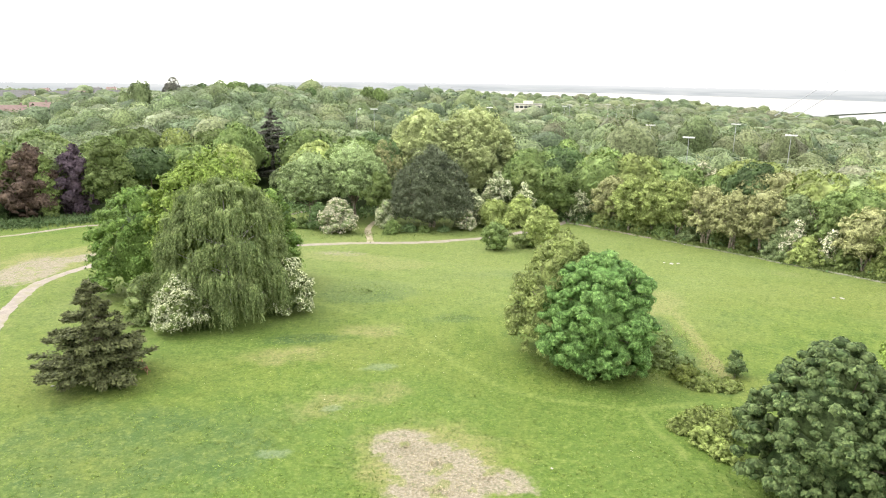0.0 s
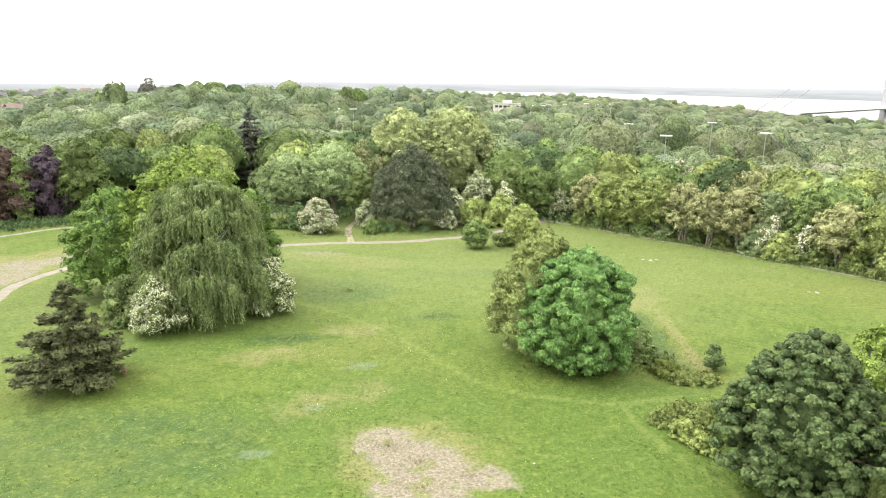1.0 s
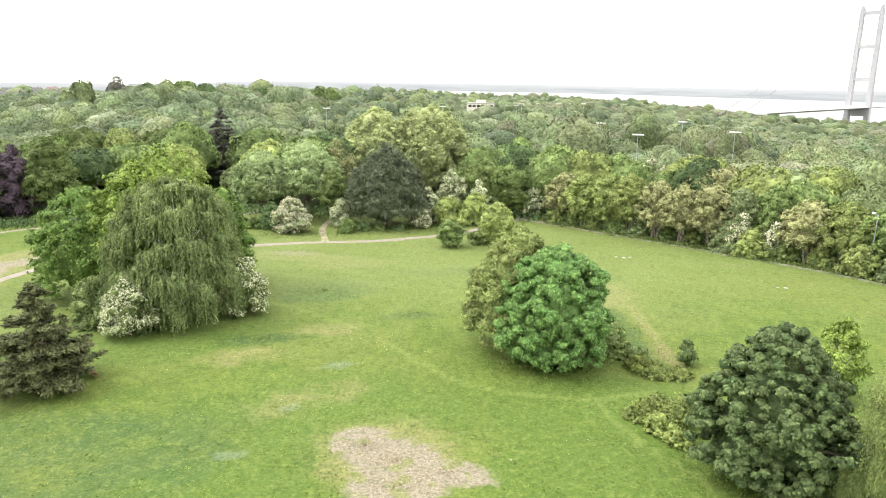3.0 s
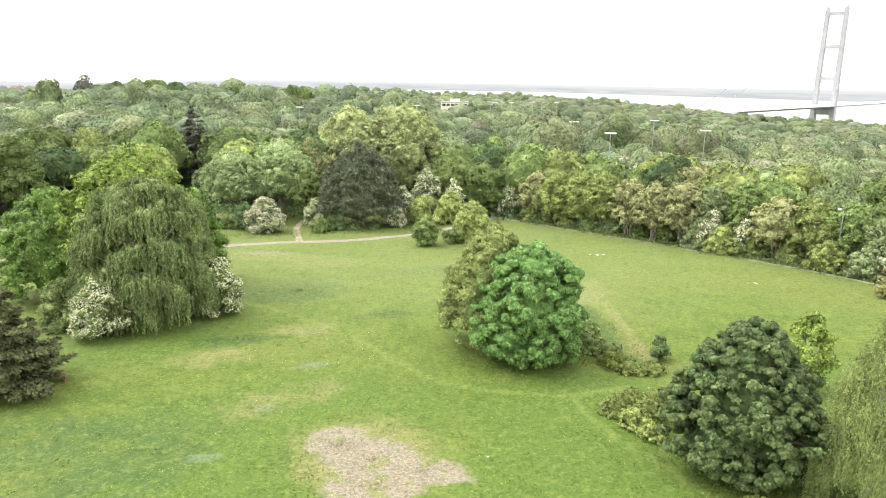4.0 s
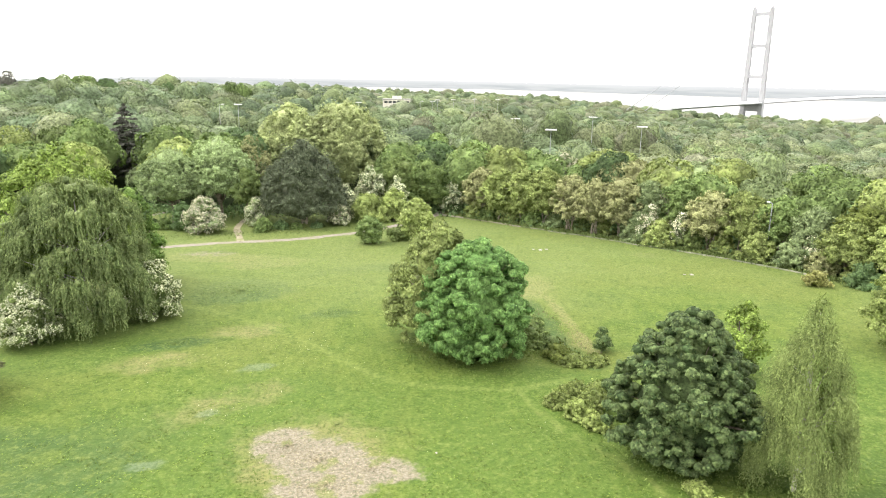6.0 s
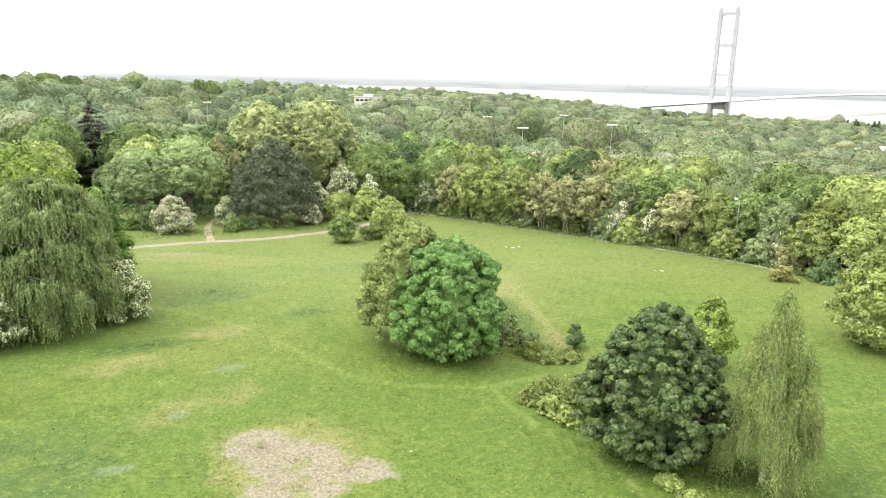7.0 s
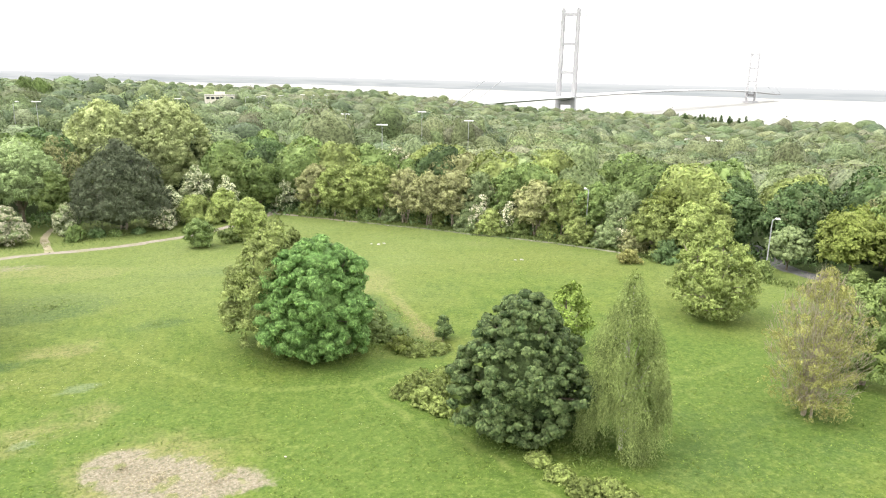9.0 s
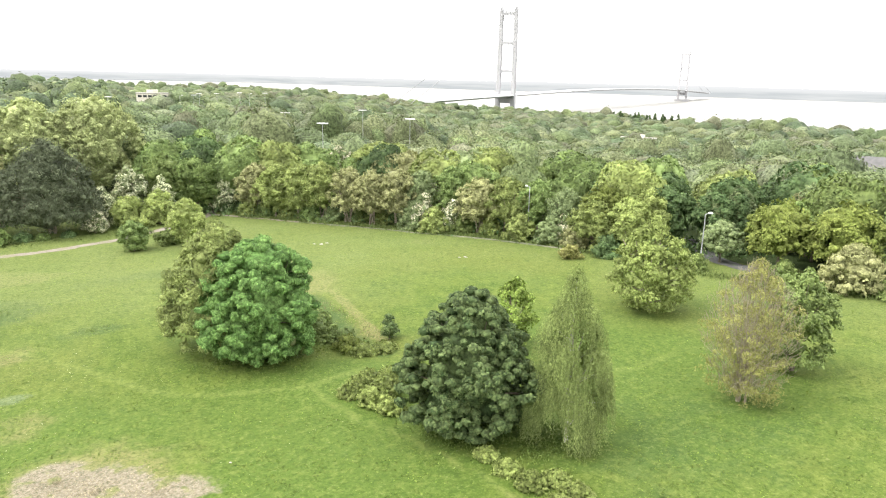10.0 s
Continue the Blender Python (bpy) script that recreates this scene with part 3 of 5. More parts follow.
def lobed_leaves(rng, lobes, n, size, flat=0.75, up=0.35, jitter=0.45, aspect=0.6, droop=0.0, cull=0.8, low=-0.55, fan=6):
    """Leaves over lobes, none deep inside."""
    n = max(8, n // fan)
    k = rng.choice(len(lobes), n, p=lobes[:, 3] ** 2 / (lobes[:, 3] ** 2).sum())
    d = unit(rng.normal(0, 1, (n, 3)))
    flip = d[:, 2] < low
    d[flip, 2] *= -1
    depth = np.where(rng.uniform(0, 1, n) < 0.7, rng.uniform(0.86, 1.16, n), rng.uniform(0.5, 0.95, n))
    q = np.array([1, 1, flat])
    P = lobes[k, :3] + d * q * (lobes[k, 3] * depth)[:, None]
    keep = np.ones(n, bool)
    for j, (x, y, z, r) in enumerate(lobes):
        e = (P - (x, y, z)) / q
        keep &= (np.einsum("ij,ij->i", e, e) > (cull * r) ** 2) | (k == j)
    P, d = P[keep], d[keep]
    out = unit(P * np.array([1, 1, 0]) + 1e-6)
    N = unit(d * 0.6 + out * 0.4 + np.array([0, 0, up]) + rng.normal(0, jitter, P.shape))
    return clusters(rng, P, N, fan, size, size * 1.25, aspect, 0.35, 0.25 + droop * 0.6)


def strand_leaves(rng, lobes, strands, each, size, length, flat=0.85, aspect=0.34, spread=0.05):
    """Hanging strands of small leaves, as on weeping trees."""
    k = rng.choice(len(lobes), strands, p=lobes[:, 3] ** 2 / (lobes[:, 3] ** 2).sum())
    d = unit(rng.normal(0, 1, (strands, 3)) + np.array([0, 0, 0.25]))
    S = lobes[k, :3] + d * np.array([1, 1, flat]) * lobes[k, 3:4] * rng.uniform(0.85, 1.08, (strands, 1))
    out = unit(S * np.array([1, 1, 0]) + 1e-6)
    ln = length * rng.uniform(0.5, 1.3, strands)
    f = np.linspace(0, 1, each)[None, :, None]
    P = S[:, None, :] + f * ln[:, None, None] * np.array([0, 0, -1.0]) + out[:, None, :] * (0.35 * np.sqrt(f)) * ln[:, None, None] * 0.45
    P = P.reshape(-1, 3) + rng.normal(0, spread, (strands * each, 3))
    o = np.repeat(out, each, 0)
    keep = P[:, 2] > 0.12
    P, o = P[keep], o[keep]
    N = unit(o + np.array([0, 0, 0.55]) + rng.normal(0, 0.4, P.shape))
    return leaves(P, N, size, rng, aspect, np.tile((0.0, 0.0, -1.0), (len(P), 1)))


def tube(points, radii, sides=7):
    pts, V, F = np.array(points, float), [], []
    for i, p in enumerate(pts):
        t = unit(pts[min(i + 1, len(pts) - 1)] - pts[max(i - 1, 0)])
        a = np.array((1.0, 0, 0)) if abs(t[2]) > 0.6 else np.array((0, 0, 1.0))
        u = unit(np.cross(t, a))
        w = np.cross(t, u)
        for j in range(sides):
            g = 2 * math.pi * j / sides
            V.append(p + radii[i] * (math.cos(g) * u + math.sin(g) * w))
    for i in range(len(pts) - 1):
        for j in range(sides):
            F.append((i * sides + j, i * sides + (j + 1) % sides, (i + 1) * sides + (j + 1) % sides, (i + 1) * sides + j))
    return np.array(V), np.array(F)


def join(pieces):
    V, F, o = [], [], 0
    for v, f in pieces:
        V.append(v)
        F.append(f + o)
        o += len(v)
    return np.concatenate(V), np.concatenate(F)


def trunk_mesh(rng, name, h, r, lobes, limbs, material, top=0.75, stems=1, sides=7, low=0.2):
    """A tapered, slightly bent trunk (or several stems) with limbs out to the foliage."""
    pieces = []
    for s in range(stems):
        lean = rng.normal(0, 0.05 if stems == 1 else 0.16, 2) * h
        f = np.linspace(0, 1, 6)
        off = rng.normal(0, 0.012 * h, (6, 2)) * f[:, None]
        base = rng.normal(0, 0.0 if stems == 1 else r * 1.4, 2)
        pts = np.stack([base[0] + lean[0] * f ** 1.5 + off[:, 0], base[1] + lean[1] * f ** 1.5 + off[:, 1], -0.15 + f * h * top], 1)
        rad = r * (1 - 0.75 * f) / (stems ** 0.4)
        rad[0] *= 1.35
        pieces.append(tube(pts, rad, sides))
        ends = lobes[rng.choice(len(lobes), min(limbs // stems + 1, len(lobes)), replace=False), :3]
        for e in ends:
            g = np.clip(rng.uniform(low, 0.9), 0.08, max(0.12, min(0.95, e[2] / (h * top) - 0.08)))
            a = np.array([np.interp(g, f, pts[:, i]) for i in range(3)])
            m = a + (e - a) * 0.5 + np.array([0, 0, 0.06 * h]) * rng.uniform(-0.3, 1.0)
            q = np.interp(g, f, rad) * 0.55
            pieces.append(tube([a, m, e], [q, q * 0.6, q * 0.22], 5))
    return mesh_of(name, *join(pieces), [material], smooth=True)


ROUND = ((0, 0.55), (0.2, 0.9), (0.45, 1.0), (0.7, 0.85), (0.9, 0.5), (1, 0.12))
DOME = ((0, 0.92), (0.2, 1.0), (0.5, 0.9), (0.75, 0.68), (0.92, 0.36), (1, 0.1))
EGG = ((0, 0.5), (0.25, 1.0), (0.5, 0.9), (0.75, 0.6), (0.92, 0.28), (1, 0.06))
TALL = ((0, 0.6), (0.2, 0.95), (0.45, 1.0), (0.7, 0.75), (0.88, 0.45), (1, 0.1))
UMBRELLA = ((0, 0.85), (0.25, 1.0), (0.6, 0.92), (0.85, 0.6), (1, 0.15))


def tree(name, x, y, h, w, material, label, category, seed, count=6000, size=0.3, lobes_n=40, lobe=None, profile=ROUND, skirt=0.12,
         bark=None, trunk=None, limbs=10, flat=0.75, up=0.35, droop=0.0, aspect=0.72, stems=1, blossom=None, blossom_share=0.0, group="", turn=0.0,
         jitter=0.36, squash=(1.0, 1.0), airy=False, heart=0.74, inside=0.15, rough=0.12, filled=False, deep=1.3):
    rng = np.random.default_rng(seed)
    ob = thing(name, x, y, label, category, group, turn=turn)
    R = w / 2
    lb = lobe or R * 0.3
    if not airy:  # leaves large enough to clothe the crown
        size = max(size, math.sqrt(math.pi * w * h * 1.25 / (count * aspect * 0.5)))
    L = profile_lobes(rng, lobes_n, h * skirt, h - lb * 0.7, R, profile, lb, squash, rough, filled)
    part("trunk", trunk_mesh(rng, "trunk", h, trunk or max(0.06, 0.022 * h), L, limbs, bark or M_BARK, stems=stems), ob)
    V, F = lobed_leaves(rng, L, count, size, flat, up, jitter, aspect, droop, cull=0.3 if airy else 0.88)
    if airy:
        hearts = (np.zeros((0, 3)), np.zeros((0, 3), int))
    else:
        pz, pr = np.array(profile).T
        inner = np.array([(0, 0, h * skirt + z * h * (1 - skirt), max(0.2, np.interp(z, pz, pr) * R - lb * deep)) for z in np.linspace(0.15, 0.8, 4)])
        hearts = cores(rng, np.concatenate([L, inner]), flat, heart, 1)
        hearts[0][:, 2] = np.maximum(hearts[0][:, 2], 0.05)
        V, F = join([(V, F), lobed_leaves(rng, inner, int(count * inside) + 1, size * 1.2, flat, up, jitter, aspect, droop, cull=0.8)])
    V[:, 2] = np.maximum(V[:, 2], 0.03)
    if blossom and blossom_share < 1:
        top = rng.uniform(0, 1, len(F)) < blossom_share
        vb = V.reshape(-1, 4, 3)
        part("crown", crown_mesh("crown", vb[~top].reshape(-1, 3), np.arange(4 * (~top).sum()).reshape(-1, 4), hearts, material), ob)
        vv = vb[top] + (vb[top].mean(1) * np.array([0.02, 0.02, 0.01]))[:, None, :]
        part("blossom", mesh_of("blossom", vv.reshape(-1, 3), np.arange(4 * top.sum()).reshape(-1, 4), [blossom]), ob, "clusters of pale blossom")
    else:
        part("crown", crown_mesh("crown", V, F, hearts, material), ob)
    return ob


def clump_tree(name, x, y, h, w, material, label, category, seed, clumps, reach, per, size, profile, skirt, aspect=0.6, up=0.5, bough=0.09, limbs=26, turn=0.0, stems=1, bark=None):
    """A dense crown of heavy leaf clusters with dark gaps between them, over a deep inner mass."""
    rng = np.random.default_rng(seed)
    ob = thing(name, x, y, label, category, turn=turn)
    R = w / 2
    ph = rng.uniform(0, 6.28, 6)

    def shell(n, scale, uneven):
        L = profile_lobes(rng, n, h * skirt, h - reach * 0.3, R - reach * 0.95, profile, 0.01, uneven=uneven)[:, :3]
        th, f = np.arctan2(L[:, 1], L[:, 0]), L[:, 2] / h
        wave = np.sin(3 * th + 7 * f + ph[0]) + np.sin(5 * th - 11 * f + ph[1]) + np.sin(2 * th + 17 * f + ph[2]) + np.sin(8 * th + 6 * f + ph[3])
        L[:, :2] *= (scale * (1 + bough * wave * 0.6))[:, None]
        out = unit(L * np.array([1, 1, 0]) + 1e-6)
        return L, unit(out * (1.05 - 0.8 * f ** 2)[:, None] + np.array([0, 0, up]) + rng.normal(0, 0.26, L.shape))

    def caps(L, N, m, r):
        """A dome of leaves over each place, open below, its rim drooping."""
        n = len(L)
        d = unit(N[:, None] * 0.75 + unit(rng.normal(0, 1, (n, m, 3))))
        rr = (r * rng.uniform(0.65, 1.35, n))[:, None, None]
        Q = L[:, None] + d * rr * np.array([1, 1, 0.72]) * rng.uniform(0.88, 1.08, (n, m, 1))
        M = unit(d + np.array([0, 0, 0.3]) + rng.normal(0, 0.18, d.shape)).reshape(-1, 3)
        tip = unit(d - N[:, None] * 0.6 + np.array([0, 0, -0.35])).reshape(-1, 3)
        return leaves(Q.reshape(-1, 3), M, size, rng, aspect, tip), np.concatenate([L, rr[:, :, 0] * 0.88], 1)

    outer, deep = shell(clumps, 1.0, 0.07), shell(clumps // 2, 0.8, 0.08)
    (top_leaves, domes), (low_leaves, low_domes) = caps(*outer, per, reach), caps(*deep, per // 2, reach)
    V, F = join([top_leaves, low_leaves])
    V[:, 2] = np.maximum(V[:, 2], 0.05)
    pz, pr = np.array(profile).T
    inner = np.array([(0, 0, h * skirt + z * h * (1 - skirt), max(0.3, np.interp(z, pz, pr) * R * 0.6)) for z in np.linspace(0.14, 0.8, 5)])
    hearts = join([cores(rng, inner, 0.7, 1.0, 2, 0.1), cores(rng, np.concatenate([domes, low_domes]), 0.7, 1.0, 1, 0.1)])
    hearts[0][:, 2] = np.maximum(hearts[0][:, 2], 0.3)
    limb_ends = np.concatenate([outer[0], np.full((len(outer[0]), 1), 0.3)], 1)
    part("trunk", trunk_mesh(rng, "trunk", h, 0.024 * h, limb_ends, limbs, bark or M_BARK, stems=stems), ob)
    part("crown", crown_mesh("crown", V, F, hearts, material), ob)
    return ob


def weeping_tree(name, x, y, h, w, material, label, category, seed, strands, each, size, length, lobes_n, lobe, profile, bark, skirt=0.1, base_leaves=6000, limbs=14, trunk=0.2, heart_scale=0.55):
    rng = np.random.default_rng(seed)
    ob = thing(name, x, y, label, category)
    L = profile_lobes(rng, lobes_n, h * skirt, h - lobe * 0.6, w / 2, profile, lobe)
    part("trunk", trunk_mesh(rng, "trunk", h, trunk, L, limbs, bark, top=0.85), ob)
    pieces = [strand_leaves(rng, L, strands, each, size, length)]
    if base_leaves:
        pieces.append(lobed_leaves(rng, L, base_leaves, size, 0.85, 0.2, 0.5, 0.4, 1.5, fan=2))
    V, F = join(pieces)
    V[:, 2] = np.maximum(V[:, 2], 0.03)
    heart = cores(rng, L, 0.9, heart_scale, 1)
    heart[0][:, 2] = np.maximum(heart[0][:, 2], 0.3)
    part("crown", crown_mesh("crown", V, F, heart, material), ob)
    return ob


def conifer(name, x, y, h, w, material, label, seed, tiers=16, per=11, size=0.32, sprays=26, gappy=0.25, category="conifer"):
    """Boughs in uneven tiers round a straight stem, each bough a spray of needles."""
    rng = np.random.default_rng(seed)
    ob = thing(name, x, y, label, category)
    pieces, P, D = [tube([(0, 0, -0.15), (0.05, 0, h * 0.5), (0, 0.04, h * 0.97)], [0.17, 0.10, 0.02], 7)], [], []
    for t in range(tiers):
        f = (t + 0.4) / tiers
        z = h * (0.05 + 0.9 * f)
        reach = w / 2 * (1 - f) ** 0.85 * rng.uniform(0.8, 1.15) + 0.25
        for k in range(max(4, int(per * (1 - 0.5 * f)))):
            if rng.uniform() < gappy:
                continue
            a = rng.uniform(0, 6.28)
            ln = reach * rng.uniform(0.65, 1.15)
            rise = rng.uniform(-0.12, 0.22)
            tip = np.array([ln * math.cos(a), ln * math.sin(a), max(0.15, z + ln * rise) - z])
            o = np.array([0, 0, z])
            pieces.append(tube([o, o + tip * 0.6 + (0, 0, -0.05 * ln), o + tip], [0.045, 0.03, 0.008], 4))
            n = int(sprays * (0.5 + ln))
            g = np.sqrt(rng.uniform(0.05, 1, n))[:, None]
            side = rng.normal(0, 0.20 * ln, (n, 1)) * (1.15 - g) * np.array([-math.sin(a), math.cos(a), 0])
            P.append(o + tip * g + side + rng.normal(0, 0.07, (n, 3)) + np.array([0, 0, 0.04]))
            D.append(np.tile(tip / ln, (n, 1)))
    P, D = np.concatenate(P), np.concatenate(D)
    P[:, 2] = np.maximum(P[:, 2], 0.08)
    N = unit(np.array([0, 0, 1.0]) + D * 0.4 + rng.normal(0, 0.5, P.shape))
    part("trunk", mesh_of("trunk", *join(pieces), [M_BARK], smooth=True), ob)
    part("crown", mesh_of("crown", *leaves(P, N, size, rng, 0.5, D), [material]), ob)
    return ob


# the trees of the meadow
weeping_tree("weeping_birch", -17.7, 68.0, 14.2, 12.8, F_BIRCH, "tall weeping birch with grey-green foliage sweeping the ground", "birch tree", 11, 5200, 9, 0.34, 1.5, 190, 0.85,
             ((0, 0.85), (0.12, 1.0), (0.45, 1.0), (0.68, 0.9), (0.86, 0.66), (0.95, 0.42), (1, 0.2)), M_BIRCHBARK, 0.12, 8000, heart_scale=0.6)
tree("broadleaf_tree", -29.6, 78.0, 12.4, 12.0, F_FRESH, "dense fresh-green broadleaf tree behind the weeping birch", "tree", 12, 22000, 0.25, 120, 0.85, DOME, 0.12)
tree("lime_tree", -21.4, 76.5, 15.8, 15.0, F_LIMETREE, "bright yellow-green tree rising behind the birch", "tree", 13, 20000, 0.24, 120, 0.85, ROUND, 0.15)
tree("broadleaf_tree", -15.8, 82.0, 11.4, 6.6, F_FRESH, "fresh-green broadleaf tree beside the weeping birch", "tree", 14, 12000, 0.25, 70, 0.75, DOME, 0.08)
tree("hawthorn", -21.1, 63.2, 5.6, 5.4, F_LIME, "flowering hawthorn covered in white blossom beside the birch", "hawthorn", 15, 22000, 0.13, 70, 0.5, DOME, 0.12, blossom=F_BLOSSOM, blossom_share=0.69)
tree("hawthorn", -11.7, 68.2, 6.0, 5.4, F_LIME, "hawthorn with arching white flowering sprays", "hawthorn", 16, 18000, 0.13, 60, 0.5, DOME, 0.1, blossom=F_BLOSSOM, blossom_share=0.47)
tree("shrub", -25.2, 66.5, 5.4, 4.6, F_BIRCH, "grey-green shrub under the birch's edge", "shrub", 17, 4500, 0.28, 24, 0.8, DOME, 0.05)
conifer("spruce", -23.6, 51.2, 8.6, 8.8, F_SPRUCE, "dark bushy spruce with uneven boughs on the grass", 18, 19, 14, 0.28, 62, 0.16)
clump_tree("horse_chestnut", 15.2, 51.2, 9.7, 9.2, F_CHEST, "round horse chestnut in full dense bright green leaf", "chestnut tree", 19, 340, 0.50, 42, 0.28,
           ((0, 0.72), (0.15, 0.95), (0.4, 1.0), (0.65, 0.88), (0.85, 0.6), (1, 0.15)), 0.07, 0.5)
tree("ash_tree", 13.1, 55.4, 10.7, 9.0, F_ASH, "light olive-green tree standing close behind the chestnut", "tree", 20, 24000, 0.16, 170, 0.48, DOME, 0.1, bark=M_PALEBARK, aspect=0.5)
clump_tree("dark_maple", 22.7, 33.0, 8.9, 8.9, F_SYC, "dark green maple with heavy leaf clusters over a shaded base", "maple tree", 21, 560, 0.36, 34, 0.20,
           ((0, 0.78), (0.15, 0.98), (0.4, 1.0), (0.6, 0.78), (0.8, 0.52), (0.95, 0.3), (1, 0.1)), 0.07, 0.8, 0.55, 0.12, turn=40)
tree("lime_sapling", 33.4, 42.0, 6.2, 4.0, F_LIMETREE, "bright yellow-green young tree behind the dark maple", "tree", 22, 5200, 0.22, 34, 0.5, TALL, 0.15, airy=True)
weeping_tree("silver_birch", 26.4, 28.0, 11.1, 5.0, F_SLIM, "slender pale silver birch with thin hanging twigs", "birch tree", 23, 4400, 13, 0.135, 1.7, 100, 0.45,
             ((0, 0.85), (0.15, 1.0), (0.4, 0.92), (0.65, 0.68), (0.85, 0.36), (1, 0.06)), M_BIRCHBARK, 0.1, 2500, 16, 0.11, 0.3)
tree("yellow_tree", 50.6, 42.8, 9.3, 8.6, F_SPRING, "airy yellow-green tree spreading to the grass", "tree", 24, 15000, 0.20, 130, 0.55, EGG, 0.05, heart=0.55, limbs=24, bark=M_PALEBARK, stems=2)
budding = tree("budding_tree", 40.2, 25.6, 10.2, 6.8, F_BUD, "pale brown tree just budding, with many fine twigs", "tree", 25, 42000, 0.10, 330, 0.36, ((0, 0.5), (0.12, 0.85), (0.45, 1.0), (0.7, 0.85), (0.9, 0.45), (1, 0.08)), 0.03, airy=True, aspect=0.45, limbs=150, bark=M_PALEBARK, stems=5, trunk=0.13, filled=True)


def twigs(ob, h, w, n, seed):
    """Fine bare twigs fanning up and out through a crown."""
    rng = np.random.default_rng(seed)
    L = profile_lobes(rng, n, h * 0.1, h * 0.97, w / 2, ((0, 0.35), (0.12, 0.8), (0.45, 1.0), (0.7, 0.85), (0.9, 0.45), (1, 0.1)), 0.02, filled=True)[:, :3]
    way = unit(L - np.array([0, 0, -0.1 * h]) + rng.normal(0, 0.5, L.shape))
    N = unit(rng.normal(0, 1, L.shape))
    N = unit(N - way * np.sum(N * way, 1, keepdims=True))
    part("twig_tangle", mesh_of("twig_tangle", *leaves(L, N, 0.85, rng, 0.035, way), [M_PALEBARK]), ob, "pale bare twigs")


twigs(budding, 10.2, 6.8, 2400, 251)
tree("broadleaf_tree", 48.0, 26.8, 8.3, 5.6, F_LIME, "green leafy tree close behind the budding one", "tree", 26, 8000, 0.2, 70, 0.55, ROUND, 0.06, heart=0.6)
tree("young_conifer", 25.8, 49.4, 2.6, 1.6, F_SYC, "small dark upright bush in rough grass", "bush", 27, 1100, 0.18, 16, 0.35, TALL, 0.05)
tree("shrub", 21.9, 49.2, 1.5, 2.9, F_YELLOW, "low yellow-green shrub in the ditch's rough herbage", "shrub", 28, 1100, 0.22, 16, 0.45, DOME, 0.05)
for k, (mx, my, mh, mw) in enumerate((
        (20.6, 52.6, 1.7, 3.4), (21.8, 55.8, 1.5, 3.4), (22.4, 51.8, 1.2, 3.0), (23.0, 58.6, 1.0, 2.8), (22.6, 47.8, 0.9, 3.0), (24.4, 47.4, 0.8, 2.6),
        (18.4, 41.0, 0.9, 2.4), (20.0, 41.9, 1.1, 2.6), (19.0, 39.0, 1.2, 2.6), (19.4, 37.2, 1.0, 2.2), (21.6, 41.4, 1.0, 2.8), (20.2, 39.6, 1.4, 3.0),
        (21.3, 29.2, 0.6, 1.7), (21.4, 27.3, 0.7, 1.9), (21.5, 25.4, 0.8, 2.0), (22.9, 25.0, 0.7, 1.9), (23.0, 23.4, 0.7, 2.0), (21.7, 23.2, 0.6, 1.8))):
    tree("bramble_mound", mx, my, mh, mw, F_LIME if k < 4 else F_BRAMBLE, "low rounded mound of green brambles in rough grass", "brambles", 230 + k, 1500, 0.15, 40, 0.26, DOME, 0.02, jitter=0.6, limbs=6, trunk=0.03, group="bramble mounds by the ditch")
tree("round_bush", 12.9, 96.4, 4.4, 4.3, F_WOOD, "rounded green bush on a short stem by the path", "bush", 29, 3600, 0.24, 30, 0.62, ROUND, 0.1)
tree("young_tree", 19.4, 95.0, 6.7, 5.4, F_OLIVE, "light green young tree with a slim trunk by the path", "tree", 30, 8500, 0.15, 110, 0.42, ROUND, 0.2, bark=M_PALEBARK)
tree("shrub", 17.6, 98.5, 2.2, 4.2, F_HERB, "low rough shrub below the young tree", "shrub", 31, 1500, 0.22, 16, 0.5, DOME, 0.05)
tree("budding_shrub", 57.8, 61.6, 2.0, 3.2, F_BUD, "bare brownish low shrub at the hedge's foot", "shrub", 32, 1400, 0.18, 18, 0.45, DOME, 0.05, stems=3, trunk=0.05, limbs=18)

# behind the path
tree("round_pine", 4.6, 115.4, 13.8, 14.4, F_PINE, "broad dark domed pine with bare lower stems", "pine tree", 41, 36000, 0.34, 340, 0.55, ((0, 0.9), (0.12, 1.0), (0.35, 0.94), (0.6, 0.76), (0.82, 0.46), (1, 0.1)), 0.17, stems=5, limbs=28, trunk=0.3, flat=0.9, bark=M_PALEBARK, aspect=0.24, up=0.3, heart=0.6)
tree("willow", -16.6, 121.5, 12.2, 10.8, F_WILLOW, "pale grey-green domed willow over a dark hollow", "willow tree", 42, 18000, 0.22, 220, 0.52, UMBRELLA, 0.4, limbs=20, aspect=0.5)
tree("willow", -9.0, 124.0, 13.2, 12.0, F_WILLOW, "taller grey-green domed willow", "willow tree", 43, 20000, 0.22, 240, 0.52, UMBRELLA, 0.38, limbs=20, aspect=0.5)
tree("willow", -4.4, 119.5, 9.6, 6.0, F_LIME, "smaller light green willow beside the pine", "willow tree", 44, 5000, 0.30, 34, 0.9, UMBRELLA, 0.3)
tree("shrub", -14.0, 113.5, 4.8, 4.6, F_DEEP, "dark green shrub below the willows", "shrub", 45, 2400, 0.30, 20, 0.8, DOME, 0.05)
tree("hawthorn", -10.8, 111.0, 6.2, 6.4, F_SAGE, "round hawthorn thick with cream-white blossom", "hawthorn", 46, 10500, 0.19, 44, 0.8, DOME, 0.05, blossom=F_PINKBLOSSOM, blossom_share=0.82)
